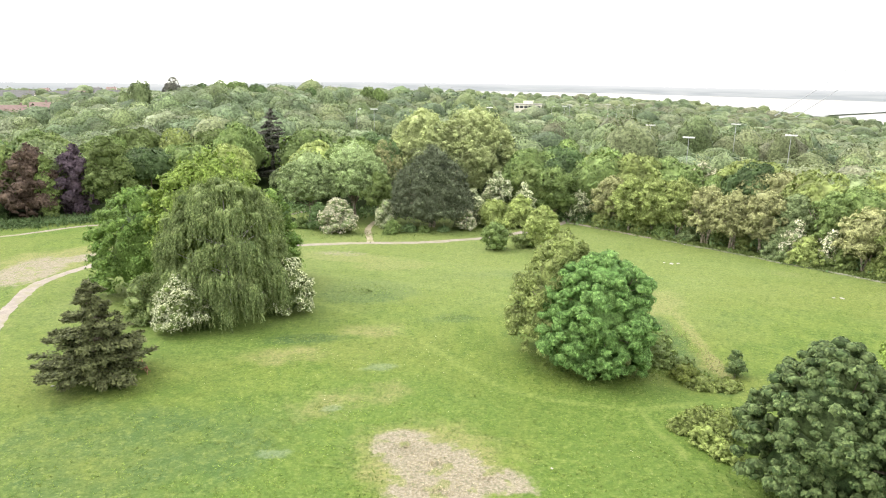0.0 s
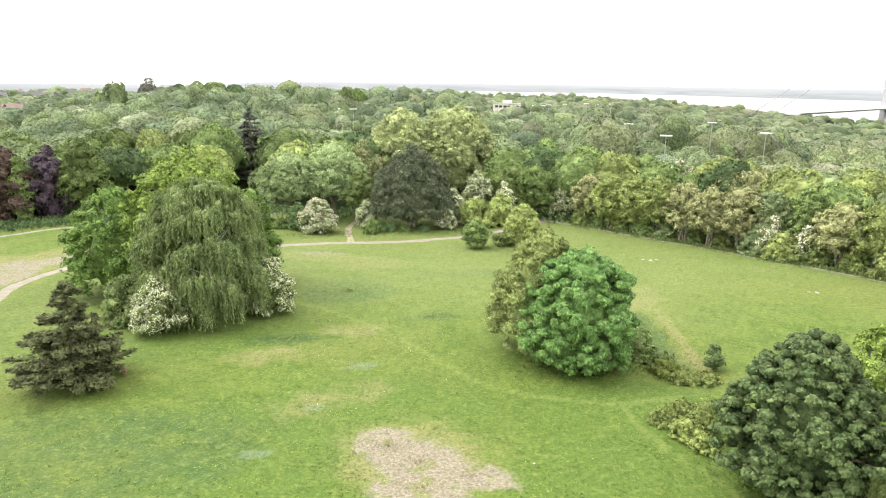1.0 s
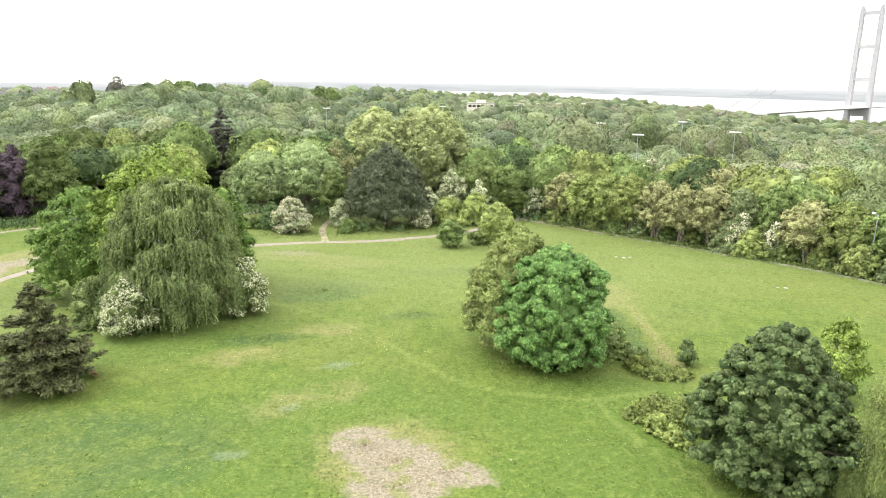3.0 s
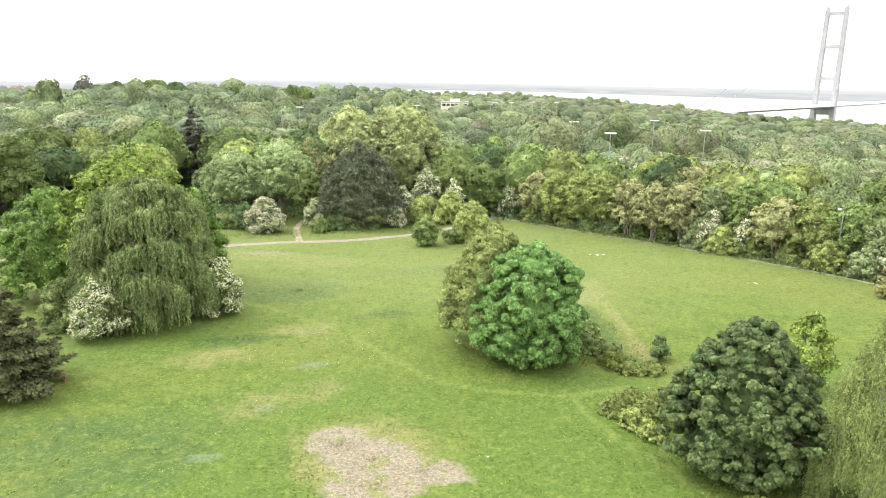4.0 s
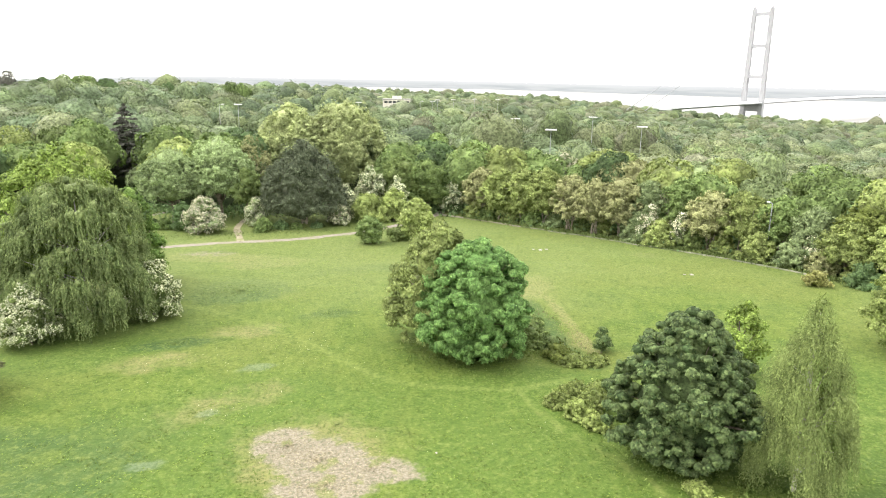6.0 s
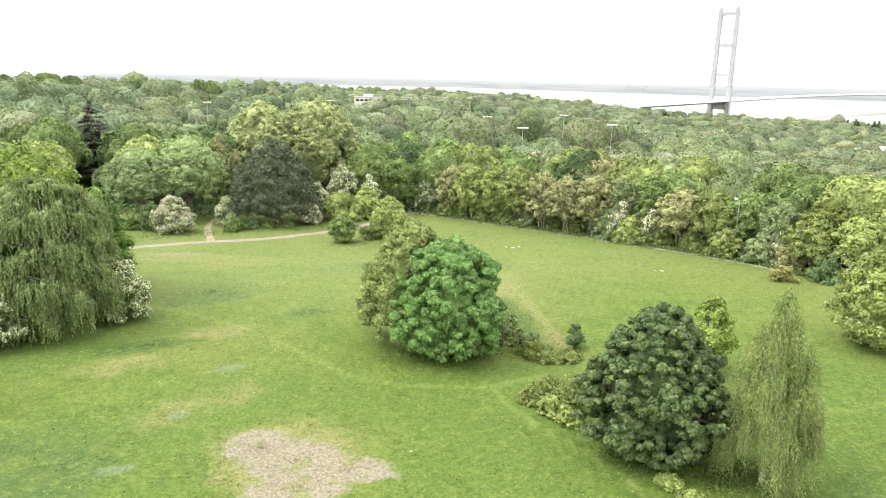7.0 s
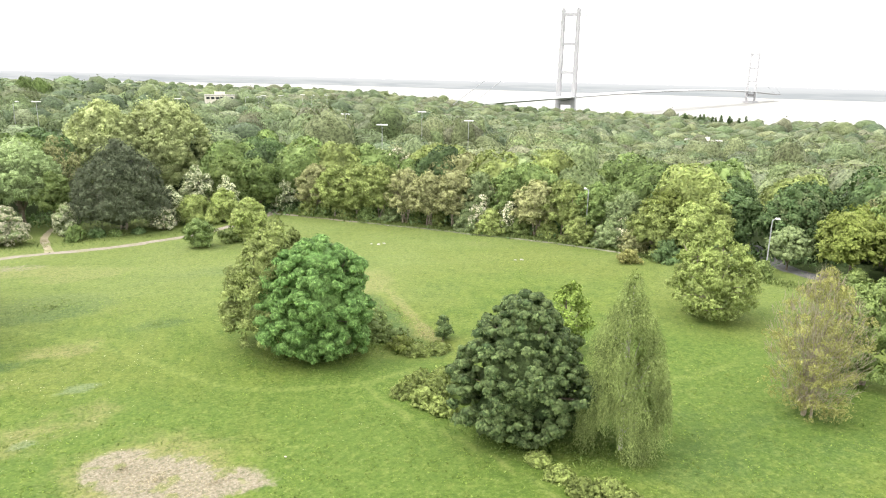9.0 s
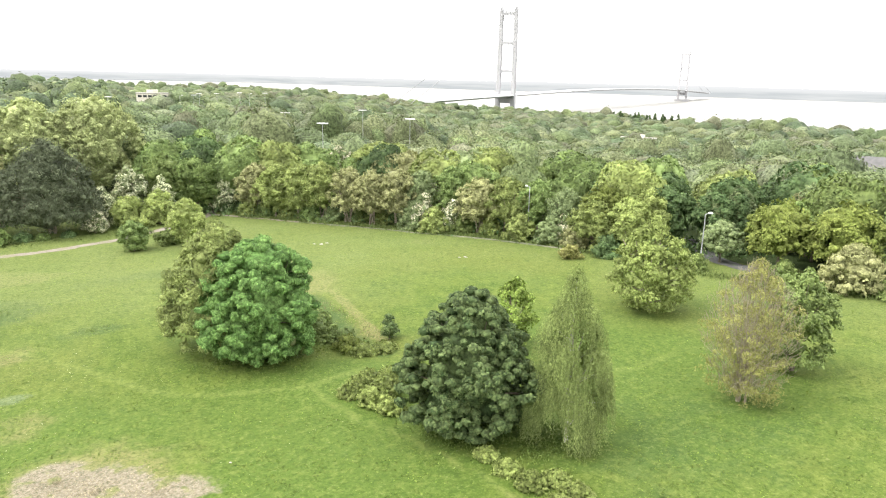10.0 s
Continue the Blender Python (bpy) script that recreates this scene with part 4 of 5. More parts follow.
tree("hawthorn", -3.0, 115.0, 4.6, 4.2, F_SAGE, "small white-flowering hawthorn beside the pine", "hawthorn", 47, 6000, 0.19, 28, 0.65, DOME, 0.05, blossom=F_BLOSSOM, blossom_share=0.80)
tree("hawthorn", 10.0, 112.4, 3.9, 4.0, F_SAGE, "low hawthorn with fading cream blossom", "hawthorn", 48, 5400, 0.19, 28, 0.6, DOME, 0.05, blossom=F_PINKBLOSSOM, blossom_share=0.69)
tree("hawthorn", 11.8, 116.4, 6.6, 4.0, F_SAGE, "upright white-flowering hawthorn beside the pine", "hawthorn", 49, 5400, 0.19, 26, 0.65, TALL, 0.1, blossom=F_BLOSSOM, blossom_share=0.64)
tree("shrub", 15.2, 113.8, 5.2, 6.4, F_OLIVE, "light green shrub thicket behind the path", "shrub", 50, 5000, 0.30, 34, 0.95, DOME, 0.05)
tree("shrub", 19.4, 113.5, 6.2, 6.0, F_OLIVE, "green shrub thicket behind the round bush", "shrub", 51, 4800, 0.30, 34, 0.95, DOME, 0.05)
tree("hawthorn", 16.4, 120.5, 9.4, 6.0, F_SAGE, "tall hawthorn topped with white blossom", "hawthorn", 52, 6750, 0.19, 30, 0.85, DOME, 0.25, blossom=F_BLOSSOM, blossom_share=0.64)
tree("hawthorn", 20.6, 117.8, 7.4, 4.6, F_SAGE, "hawthorn with white blossom at the thicket's edge", "hawthorn", 53, 5400, 0.19, 26, 0.75, DOME, 0.25, blossom=F_BLOSSOM, blossom_share=0.64)
tree("broadleaf_tree", 22.2, 122.5, 10.6, 9.0, F_LIME, "rounded light green tree at the wood's edge", "tree", 54, 8000, 0.34, 46, 1.05, ROUND, 0.15)
tree("broadleaf_tree", 26.4, 120.2, 10.2, 9.0, F_GREEN, "rounded mid-green tree with a shaded base", "tree", 55, 8500, 0.34, 50, 1.0, ROUND, 0.18)
tree("hawthorn", 30.9, 120.2, 5.8, 4.6, F_SAGE, "white-flowering hawthorn at the hedge's end", "hawthorn", 56, 5700, 0.19, 28, 0.7, TALL, 0.06, blossom=F_BLOSSOM, blossom_share=0.76)
for k, (sx, sy, sh, sw) in enumerate(((-2.0, 110.0, 2.6, 3.6), (0.6, 110.8, 1.5, 2.8), (3.2, 110.6, 0.9, 2.2), (6.4, 111.0, 0.9, 2.2), (-17.5, 115.5, 2.0, 3.6), (-20.5, 117.0, 3.0, 4.4))):
    tree("shrub", sx, sy, sh, sw, F_DEEP if k % 2 else F_GREEN, "low dark green shrub at the pine's foot", "shrub", 60 + k, 1300, 0.28, 14, 0.6, DOME, 0.03, limbs=5, group="low shrubs behind the path")

# the wood's edge on the far left of the walk's start
tree("copper_beech", -68.0, 129.5, 14.3, 11.5, F_COPPER, "reddish copper-leaved tree at the wood's edge", "beech tree", 71, 9000, 0.36, 55, 1.15, EGG, 0.05)
tree("purple_beech", -61.3, 131.8, 14.0, 8.6, F_PURPLE, "dark purple-leaved tree at the wood's edge", "beech tree", 72, 6500, 0.36, 45, 0.95, EGG, 0.06)
tree("broadleaf_tree", -55.6, 133.0, 15.0, 10.2, F_LIME, "pale green tree with a visible light trunk", "tree", 73, 9500, 0.34, 55, 1.05, EGG, 0.2, bark=M_PALEBARK)
tree("broadleaf_tree", -64.5, 128.0, 12.2, 4.2, F_LIME, "narrow lime-green tree between copper-leaved ones", "tree", 74, 3500, 0.36, 26, 0.85, TALL, 0.05)
tree("broadleaf_tree", -75.5, 126.5, 12.5, 8.0, F_DEEP, "dark green tree at the wood's edge", "tree", 75, 5000, 0.38, 35, 1.1, DOME, 0.05)
tree("giant_willow", 3.8, 150.0, 19.6, 15.0, F_PALEWIL, "huge pale yellow-green willow standing above the wood", "willow tree", 76, 24000, 0.26, 420, 0.6, UMBRELLA, 0.25, trunk=0.5, droop=0.8, aspect=0.4, jitter=0.5)
tree("giant_willow", 15.2, 152.0, 20.2, 18.8, F_PALEWIL, "huge pale yellow-green willow behind the pine", "willow tree", 77, 28000, 0.26, 520, 0.65, ROUND, 0.18, trunk=0.5, droop=0.8, aspect=0.4, jitter=0.5)
tree("budding_tree", -4.0, 136.0, 13.2, 9.0, F_BROWN, "brownish budding tree behind the pine", "tree", 78, 5000, 0.3, 45, 1.0, ROUND, 0.2, airy=True)
conifer("dark_fir", -31.3, 167.0, 18.0, 15.0, F_FIR, "dark brown-black conifer standing above the wood", 79, 34, 7, 0.7, 22, 0.25)


# ---- the hedge of mixed trees along the meadow's far side ----
HEDGE = [(33, 114.5), (36.6, 109.4), (43.0, 100.6), (48.4, 93.6), (52.4, 86.0), (56.4, 80.4), (59.4, 74.6), (62.6, 69.0), (63.0, 64.4), (65.6, 59.0)]
# along the hedge in metres, back from its line, height, width, leaves, bark, stems
HEDGE_TREES = (
    (2.5, 1.5, 8.8, 6.0, F_BROWN, 2), (6.5, 0.5, 9.0, 6.5, F_OLIVE, 1), (11.0, 0.8, 9.2, 7.0, F_OLIVE, 1), (15.5, 1.2, 9.4, 6.5, F_OLIVE, 2), (20.0, 1.0, 9.0, 6.0, F_BROWN, 3),
    (24.0, 0.5, 8.6, 6.0, F_BROWN, 3), (28.5, 1.0, 9.0, 6.5, F_BROWN, 2), (33.0, 3.5, 8.8, 6.0, F_SAGE, 2), (37.5, 4.5, 9.4, 6.5, F_WOOD, 1), (42.0, 1.0, 8.2, 6.0, F_BROWN, 3),
    (46.5, 2.5, 8.4, 6.0, F_OLIVE, 2), (51.0, 4.0, 8.2, 6.0, F_WOOD, 1), (55.5, 3.0, 7.6, 5.6, F_SAGE, 2), (60.0, 1.0, 7.0, 5.5, F_OLIVE, 2), (64.5, 1.5, 7.2, 5.5, F_OLIVE, 2))
HEDGE_SHRUBS = (
    (1.0, 0.0, 3.0, 4.0, F_OLIVE), (4.5, 0.6, 2.6, 4.0, F_WOOD), (8.5, 0.4, 2.4, 3.6, F_OLIVE), (13.0, 0.5, 3.0, 4.0, F_WOOD), (17.0, 0.9, 2.4, 3.4, F_SAGE), (22.0, 1.6, 2.2, 3.2, F_HERB), (26.0, 1.2, 2.4, 3.2, F_OLIVE),
    (31.0, -0.4, 4.0, 4.6, F_SAGE), (35.0, -0.6, 4.0, 5.0, F_OLIVE), (39.5, 0.2, 3.2, 4.0, F_HERB), (44.0, 1.2, 2.6, 3.6, F_OLIVE), (48.5, -0.5, 4.0, 5.0, F_OLIVE), (53.0, -0.5, 3.8, 4.8, F_SAGE), (57.0, -0.2, 3.2, 4.4, F_BROWN), (61.5, 0.2, 2.8, 4.0, F_OLIVE))
HEDGE_BLOSSOM = ((33.5, 0.8, 5.4, 4.6), (38.0, 1.0, 5.2, 3.6), (55.0, 0.6, 4.2, 3.2), (36.0, 14.0, 10.2, 5.0), (19.0, 26.0, 12.0, 8.0))

_P = np.array(HEDGE, float)
_d = np.r_[0, np.cumsum(np.hypot(*np.diff(_P, axis=0).T))]


def on_hedge(s, back):
    x, y = np.interp(s, _d, _P[:, 0]), np.interp(s, _d, _P[:, 1])
    r = math.hypot(x, y)
    return x + back * x / r, y + back * y / r


LEAF_WORD = {F_BROWN.name: "brown-tinged budding", F_OLIVE.name: "olive-green", F_SAGE.name: "grey-green", F_WOOD.name: "mid-green", F_HERB.name: "dull green", F_YELLOW.name: "yellow-green", F_DEEP.name: "dark green", F_LIME.name: "light green", F_GREEN.name: "fresh green"}
for k, (s, back, h, w, leaf, stems) in enumerate(HEDGE_TREES):
    x, y = on_hedge(s, back)
    tree("hedge_tree", x, y, h, w * 1.12, leaf, f"{LEAF_WORD[leaf.name]} tree with bare pale stems in the hedge row", "tree", 100 + k, 8500, 0.16, 120, 0.46, UMBRELLA if stems > 1 else ROUND, 0.28 if stems > 1 else 0.18,
         bark=M_PALEBARK, stems=stems + 2, limbs=26, trunk=0.2, rough=0.26, heart=0.7, group="trees of the hedge row")
for k, (s, back, h, w, leaf) in enumerate(HEDGE_SHRUBS):
    x, y = on_hedge(s, back)
    tree("hedge_shrub", x, y, h, w, leaf, f"{LEAF_WORD[leaf.name]} shrub filling the foot of the hedge", "shrub", 130 + k, 3200, 0.18, 48, 0.46, DOME, 0.03, limbs=6, group="shrubs of the hedge row")
for k, (s, back, h, w) in enumerate(HEDGE_BLOSSOM):
    x, y = on_hedge(s, back)
    tree("hawthorn", x, y, h, w, F_SAGE, "hawthorn with white blossom in the hedge row", "hawthorn", 150 + k, 3600, 0.2, 26, 0.7, DOME, 0.1, blossom=F_PINKBLOSSOM, blossom_share=0.64)
# the hedge's near end, beyond the lane
for k, (x, y, h, w, leaf, prof, skirt) in enumerate((
        (66.0, 64.5, 9.0, 7.2, F_YELLOW, UMBRELLA, 0.35), (70.5, 61.0, 8.4, 5.6, F_OLIVE, UMBRELLA, 0.3), (75.0, 62.0, 8.6, 8.4, F_DEEP, ROUND, 0.2), (72.0, 69.0, 10.0, 8.0, F_DEEP, ROUND, 0.15), (80.0, 66.0, 10.4, 8.6, F_DEEP, ROUND, 0.15),
        (79.0, 55.5, 10.0, 8.0, F_DEEP, ROUND, 0.15), (86.0, 58.0, 10.6, 9.0, F_DEEP, ROUND, 0.15), (72.0, 50.6, 5.4, 5.2, F_SAGE, UMBRELLA, 0.35), (75.0, 45.0, 8.0, 8.6, F_YELLOW, UMBRELLA, 0.3), (77.2, 38.6, 8.4, 8.4, F_YELLOW, UMBRELLA, 0.3),
        (72.6, 35.4, 5.2, 6.6, F_BROWN, DOME, 0.1), (77.5, 31.5, 6.6, 7.0, F_WOOD, DOME, 0.05), (82.0, 36.0, 7.5, 7.0, F_SAGE, ROUND, 0.1), (84.0, 46.0, 9.0, 8.0, F_WOOD, ROUND, 0.15), (90.0, 50.0, 10.0, 9.0, F_SAGE, ROUND, 0.15), (80.0, 24.0, 7.0, 7.0, F_OLIVE, DOME, 0.05), (88.0, 28.0, 8.0, 8.0, F_WOOD, DOME, 0.08))):
    tree("broadleaf_tree", x, y, h, w, leaf, f"{LEAF_WORD[leaf.name]} tree by the lane behind the hedge", "tree", 170 + k, 6000, 0.22, 80, 0.65, prof, skirt, limbs=14, group="trees by the lane")
for k, (x, y, h, w) in enumerate(((62.5, 60.0, 3.0, 4.2), (65.2, 56.0, 3.4, 4.4), (66.6, 53.0, 2.6, 3.6), (66.3, 49.6, 2.2, 3.0), (70.6, 41.5, 2.2, 4.0), (73.4, 31.0, 3.0, 4.6))):
    tree("hedge_shrub", x, y, h, w, F_DEEP if k < 3 else F_HERB, "dark green shrub at the lane's edge", "shrub", 195 + k, 1900, 0.26, 20, 0.65, DOME, 0.03, limbs=6, group="shrubs of the hedge row")


# ---- the woods ----
WOOD_LEAVES = [F_WOOD, F_DEEP, F_SAGE, F_LIME, F_OLIVE, F_GREEN, F_BROWN, F_PALEWIL]
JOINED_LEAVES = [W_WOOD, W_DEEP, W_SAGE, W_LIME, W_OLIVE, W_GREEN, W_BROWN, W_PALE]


def wood_kind(rng, b):
    """Greener on the left of the woods, browner and paler on the right."""
    right = float(step(b, 2, 32))
    left_w = np.array([0.36, 0.22, 0.10, 0.18, 0.05, 0.08, 0.01, 0.0])
    right_w = np.array([0.26, 0.12, 0.13, 0.12, 0.24, 0.05, 0.08, 0.01])
    w = left_w * (1 - right) + right_w * right
    return int(rng.choice(8, p=w / w.sum()))


def dome_shape(seed, bosses, boss, level, squat, heart=0.93):
    """A woodland crown, 1 m high and 1 m wide: an uneven dome swollen by bosses of foliage; its corners, faces and a function of direction."""
    rng = np.random.default_rng(seed)
    i = np.arange(bosses) + 0.5
    up = 1 - 1.35 * i / bosses
    g = i * 2.399963 + rng.normal(0, 0.3, bosses)
    C = unit(np.stack([np.sqrt(np.maximum(1 - up * up, 0)) * np.cos(g), np.sqrt(np.maximum(1 - up * up, 0)) * np.sin(g), up], 1) + rng.normal(0, 0.09, (bosses, 3)))
    rb = boss * rng.uniform(0.65, 1.35, bosses)
    push = rng.normal(0, 0.07, bosses)
    lean = rng.normal(0, 0.13, 3)

    def reach(d):
        gap = np.linalg.norm(d[:, None, :] - C[None], axis=2)
        swell = np.where(gap < rb, np.sqrt(np.maximum(rb ** 2 - gap ** 2, 0)) * 0.75 + push, 0).max(1)
        return (0.80 + swell + d @ lean)[:, None]

    def place(d):
        return d * reach(unit(d)) * np.array([0.5, 0.5, 0.36 * squat]) + np.array([0, 0, 1.0 - 0.40 * squat])

    v, f = ICO[level]
    cv = place(v * (heart + rng.normal(0, 0.02, (len(v), 1))))
    cf = f[v[f][:, :, 2].mean(1) > -0.45]
    return place, cv, cf


ICO[3] = _ico(3)


def template(seed, n, size, bosses, boss, level=3, squat=1.0, low=-0.4, spread=0.4, heart=0.93, sink=0.2):
    """Leaf corners over a dome, and the dome itself as the crown's heart."""
    rng = np.random.default_rng(seed + 5000)
    place, cv, cf = dome_shape(seed, bosses, boss, level, squat, heart)
    d = unit(rng.normal(0, 1, (n, 3)))
    flip = d[:, 2] < low
    d[flip, 2] *= -1
    P = place(d)
    e = 0.03
    a = unit(np.cross(d, (0.3, 0.2, 1.0)))
    c = np.cross(d, a)
    N = unit(np.cross(place(unit(d + a * e)) - P, place(unit(d + c * e)) - P))
    N *= np.sign(np.sum(N * d, 1, keepdims=True))
    P = P + N * size * (rng.uniform(0, 0.5, (n, 1)) - sink)
    N = unit(N + np.array([0, 0, 0.3]) + rng.normal(0, spread, N.shape))
    V, F = leaves(P, N, size, rng, 0.7)
    return V, cv, cf


def wood_spots(rng, lo, hi, gap, b0=-44, b1=76, near_edge=5.0):
    out = []
    n = int(2 * hi / gap)
    for i in range(-n, n):
        for j in range(-n, n):
            x, y = (i + rng.uniform(0, 0.85) + 0.5 * (j % 2)) * gap, (j + rng.uniform(0, 0.85)) * gap
            r = math.hypot(x, y)
            if not lo <= r < hi:
                continue
            b = math.degrees(math.atan2(x, y))
            if b < b0 or b > b1 or r < float(edge_reach(b)) + near_edge or float(shore_gap(x, y)) < 14:
                continue
            if r > 600 and abs((y - 824.6) * 0.877 - (x - 633.8) * 0.481) < 26:  # kept clear under the bridge
                continue
            if (x - 4.2) ** 2 + (y - 148) ** 2 < 60 or (x - 15.6) ** 2 + (y - 150) ** 2 < 90 or any((x - cx) ** 2 + (y - cy) ** 2 < cr * cr for cx, cy, cr in CLEAR):
                continue
            out.append((x, y, b, r))
    return out


CLEAR = [(3, 136, 8), (14, 138, 9), (62, 148, 6), (89, 156, 6), (96, 198, 7), (67, 188, 7), (-16, 242, 9), (-10, 242, 9), (-188, 352, 22), (-176, 362, 16), (68, 380, 14), (209, 96, 17), (316, 280, 24), (-31.3, 166, 7), (-29.5, 157, 7), (-28, 149, 6), (-14.5, 230, 9), (-13.5, 219, 8)]

TOWN = [(r * math.sin(radians(b)), r * math.cos(radians(b))) for b, r in [(-32.5 + 0.72 * k + 0.25 * math.sin(k * 4.1), 690 + 34 * ((k * 7) % 16)) for k in range(16)]]
CLEAR += [(x * f, y * f, 20) for x, y in TOWN for f in (1.0, 0.975, 0.95, 0.925)]

# bearing, reach: lower growth before two lamps, the dark fir and the house
LOW_GROWTH = ((-3.85, 250), (-2.45, 250), (-10.6, 172), (65.4, 231), (64.0, 231), (66.8, 231))


def growth(b, r):
    for lb, lr in LOW_GROWTH:
        if lr - 75 < r < lr + 6 and abs(math.radians(b - lb)) * r < (7.0 if lr == 172 else 4.5):
            return 0.68 if r < lr - 30 else 0.6
    return 1.0


# nearest rows: trees one could count
EDGE_TEMPLATES = []
for k in range(8):
    EDGE_TEMPLATES.append(template(300 + k, 2800, 0.049, (46, 60, 38, 54)[k % 4], (0.30, 0.25, 0.34, 0.28)[k % 4], 2, (1.25, 1.0, 1.4, 1.15)[k % 4]))


def edge_wood():
    rng = np.random.default_rng(21)
    crowns, trunk_me = {}, None
    for x, y, b, r in wood_spots(rng, 0, 172, 7.6, -46, 80, 4.0):
        if r > float(edge_reach(b)) + 27:
            continue
        kind, shape = wood_kind(rng, b), int(rng.integers(0, 8))
        key = (kind, shape)
        if key not in crowns:
            v, cv, cf = EDGE_TEMPLATES[shape]
            crowns[key] = crown_mesh("crown", v, np.arange(len(v)).reshape(-1, 4), (cv, cf), WOOD_LEAVES[kind])
        if trunk_me is None:
            v, f = join([tube([(0, 0, -0.01), (0.01, 0, 0.3), (0, 0.01, 0.75)], [0.022, 0.016, 0.006], 6)])
            trunk_me = mesh_of("trunk", v, f, [M_BARK], smooth=True)
        left = 1 - float(step(b, -2, 24))
        h = (rng.uniform(9.0, 13.0) + 3.0 * left) * growth(b, r)
        w = h * rng.uniform(0.72, 0.95)
        word = LEAF_WORD.get(WOOD_LEAVES[kind].name, "pale green")
        ob = thing("woodland_tree", x, y, f"{word} broadleaf tree at the edge of the wood", "tree", "trees at the wood's edge")
        ob.matrix_basis = pose(x, y, gz(x, y), 0, 0, rng.uniform(0, 360)) @ Matrix.Diagonal((w, w, h, 1))
        part("trunk", trunk_me, ob)
        part("crown", crowns[key], ob)


edge_wood()


# tall crowns standing out along the skyline: bearing, reach, height of the top, width, leaves
for k, (b, r, top, w, leaf) in enumerate(((-21.1, 378, 15.5, 8, F_SAGE), (-20.0, 380, 20.2, 11, F_SAGE), (-17.8, 385, 20.6, 11, F_FIR), (-15.6, 384, 19.4, 13, F_DEEP), (-14.4, 380, 21.2, 15, F_SAGE), (-13.2, 378, 20.8, 14, F_WOOD), (-11.6, 390, 19.2, 11, F_DEEP), (-7.5, 395, 18.6, 9, F_DEEP), (-3.0, 400, 18.8, 10, F_WOOD), (-2.0, 410, 18.0, 9, F_WOOD))):
    x, y = r * math.sin(radians(b)), r * math.cos(radians(b))
    v, cv, cf = EDGE_TEMPLATES[k % 8]
    ob = thing("woodland_tree", x, y, f"tall {'brownish' if leaf is F_FIR else 'green'} tree standing out above the far wood", "tree", "tall trees on the skyline")
    h = top - gz(x, y)
    ob.matrix_basis = pose(x, y, gz(x, y), 0, 0, 77.0 * k) @ Matrix.Diagonal((w, w, h, 1))
    part("trunk", mesh_of("trunk", *tube([(0, 0, -0.01), (0.01, 0, 0.3), (0, 0.01, 0.75)], [0.022, 0.016, 0.006], 6), [M_BARK], smooth=True), ob)
    part("crown", crown_mesh("crown", v, np.arange(len(v)).reshape(-1, 4), (cv, cf), leaf), ob)


def joined_wood(name, label, seed, lo, hi, gap, n, size, bosses, boss, level, hlo, hhi, widen, shapes=7, near_edge=5.0):
    rng = np.random.default_rng(seed)
    T = [template(seed * 10 + k, n, size, bosses, boss, level, (1.15, 1.35, 1.2, 1.45, 1.05)[k % 5], -0.05, 0.28 if n > 300 else 0.2, 0.95, 0.28) for k in range(shapes)]
    LV, CV, CF, LK, CK, LT, CT, count = [], [], [], [], [], [], [], 0
    for x, y, b, r in wood_spots(rng, lo, hi, gap, near_edge=near_edge):
        if r > 300 and not -37 < b < 70:
            continue
        if name == "woods" and r <= min(172, float(edge_reach(b)) + 27):
            continue
        h = rng.uniform(hlo, hhi) + 1.6 * math.sin(x * 0.071 + 1.3) * math.sin(y * 0.063) + 1.2 * math.sin(x * 0.023 - y * 0.031) + (3.6 if rng.uniform() < (0.16 if r > 260 and b < 8 else 0.09) else 0)
        h *= growth(b, r)
        w = gap * widen * rng.uniform(0.7, 1.45)
        a = rng.uniform(0, 6.28)
        c, s = math.cos(a) * w, math.sin(a) * w
        turn = np.array([[c, s, 0], [-s, c, 0], [0, 0, h]])
        at = np.array([x, y, gz(x, y)])
        v, cv, cf = T[int(rng.integers(0, shapes))]
        kind, tone = wood_kind(rng, b), rng.uniform(0.74, 1.16)
        LV.append(v @ turn + at)
        CV.append(cv @ turn + at)
        CF.append(cf + count)
        count += len(cv)
        LK.append(np.full(len(v) // 4, kind))
        CK.append(np.full(len(cf), kind))
        LT.append(np.full(len(v), tone))
        CT.append(np.full(len(cv), tone))
    V = np.concatenate(LV)
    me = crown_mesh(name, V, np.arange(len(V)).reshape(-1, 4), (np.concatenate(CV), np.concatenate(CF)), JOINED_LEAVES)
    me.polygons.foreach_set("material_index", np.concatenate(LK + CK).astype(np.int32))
    me.attributes.new("tone", "FLOAT", "POINT").data.foreach_set("value", np.concatenate(LT + CT).astype(np.float32))
    tagged(new(name, me), label, "woodland", kind="stuff")


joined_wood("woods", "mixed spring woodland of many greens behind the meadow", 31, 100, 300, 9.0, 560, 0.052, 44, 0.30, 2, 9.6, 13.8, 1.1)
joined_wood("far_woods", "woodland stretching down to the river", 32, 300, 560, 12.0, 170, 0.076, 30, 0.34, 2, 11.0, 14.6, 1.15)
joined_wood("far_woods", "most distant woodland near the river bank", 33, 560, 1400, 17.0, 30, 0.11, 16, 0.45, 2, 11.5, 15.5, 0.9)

# dark conifers along the river bank
for k in range(13):
    cb = 46.2 + 0.4 * k + 0.13 * math.sin(k * 2.3)
    cr = 0.94 * 628 / math.sin(radians(cb)) - 6 * (k % 3)
    conifer("river_conifer", cr * math.sin(radians(cb)), cr * math.cos(radians(cb)), 18.0 + 1.8 * math.sin(k * 1.7), 8.0, F_DEEP, "dark pointed conifer by the river bank", 700 + k, 14, 12, 1.9, 9, 0.05)


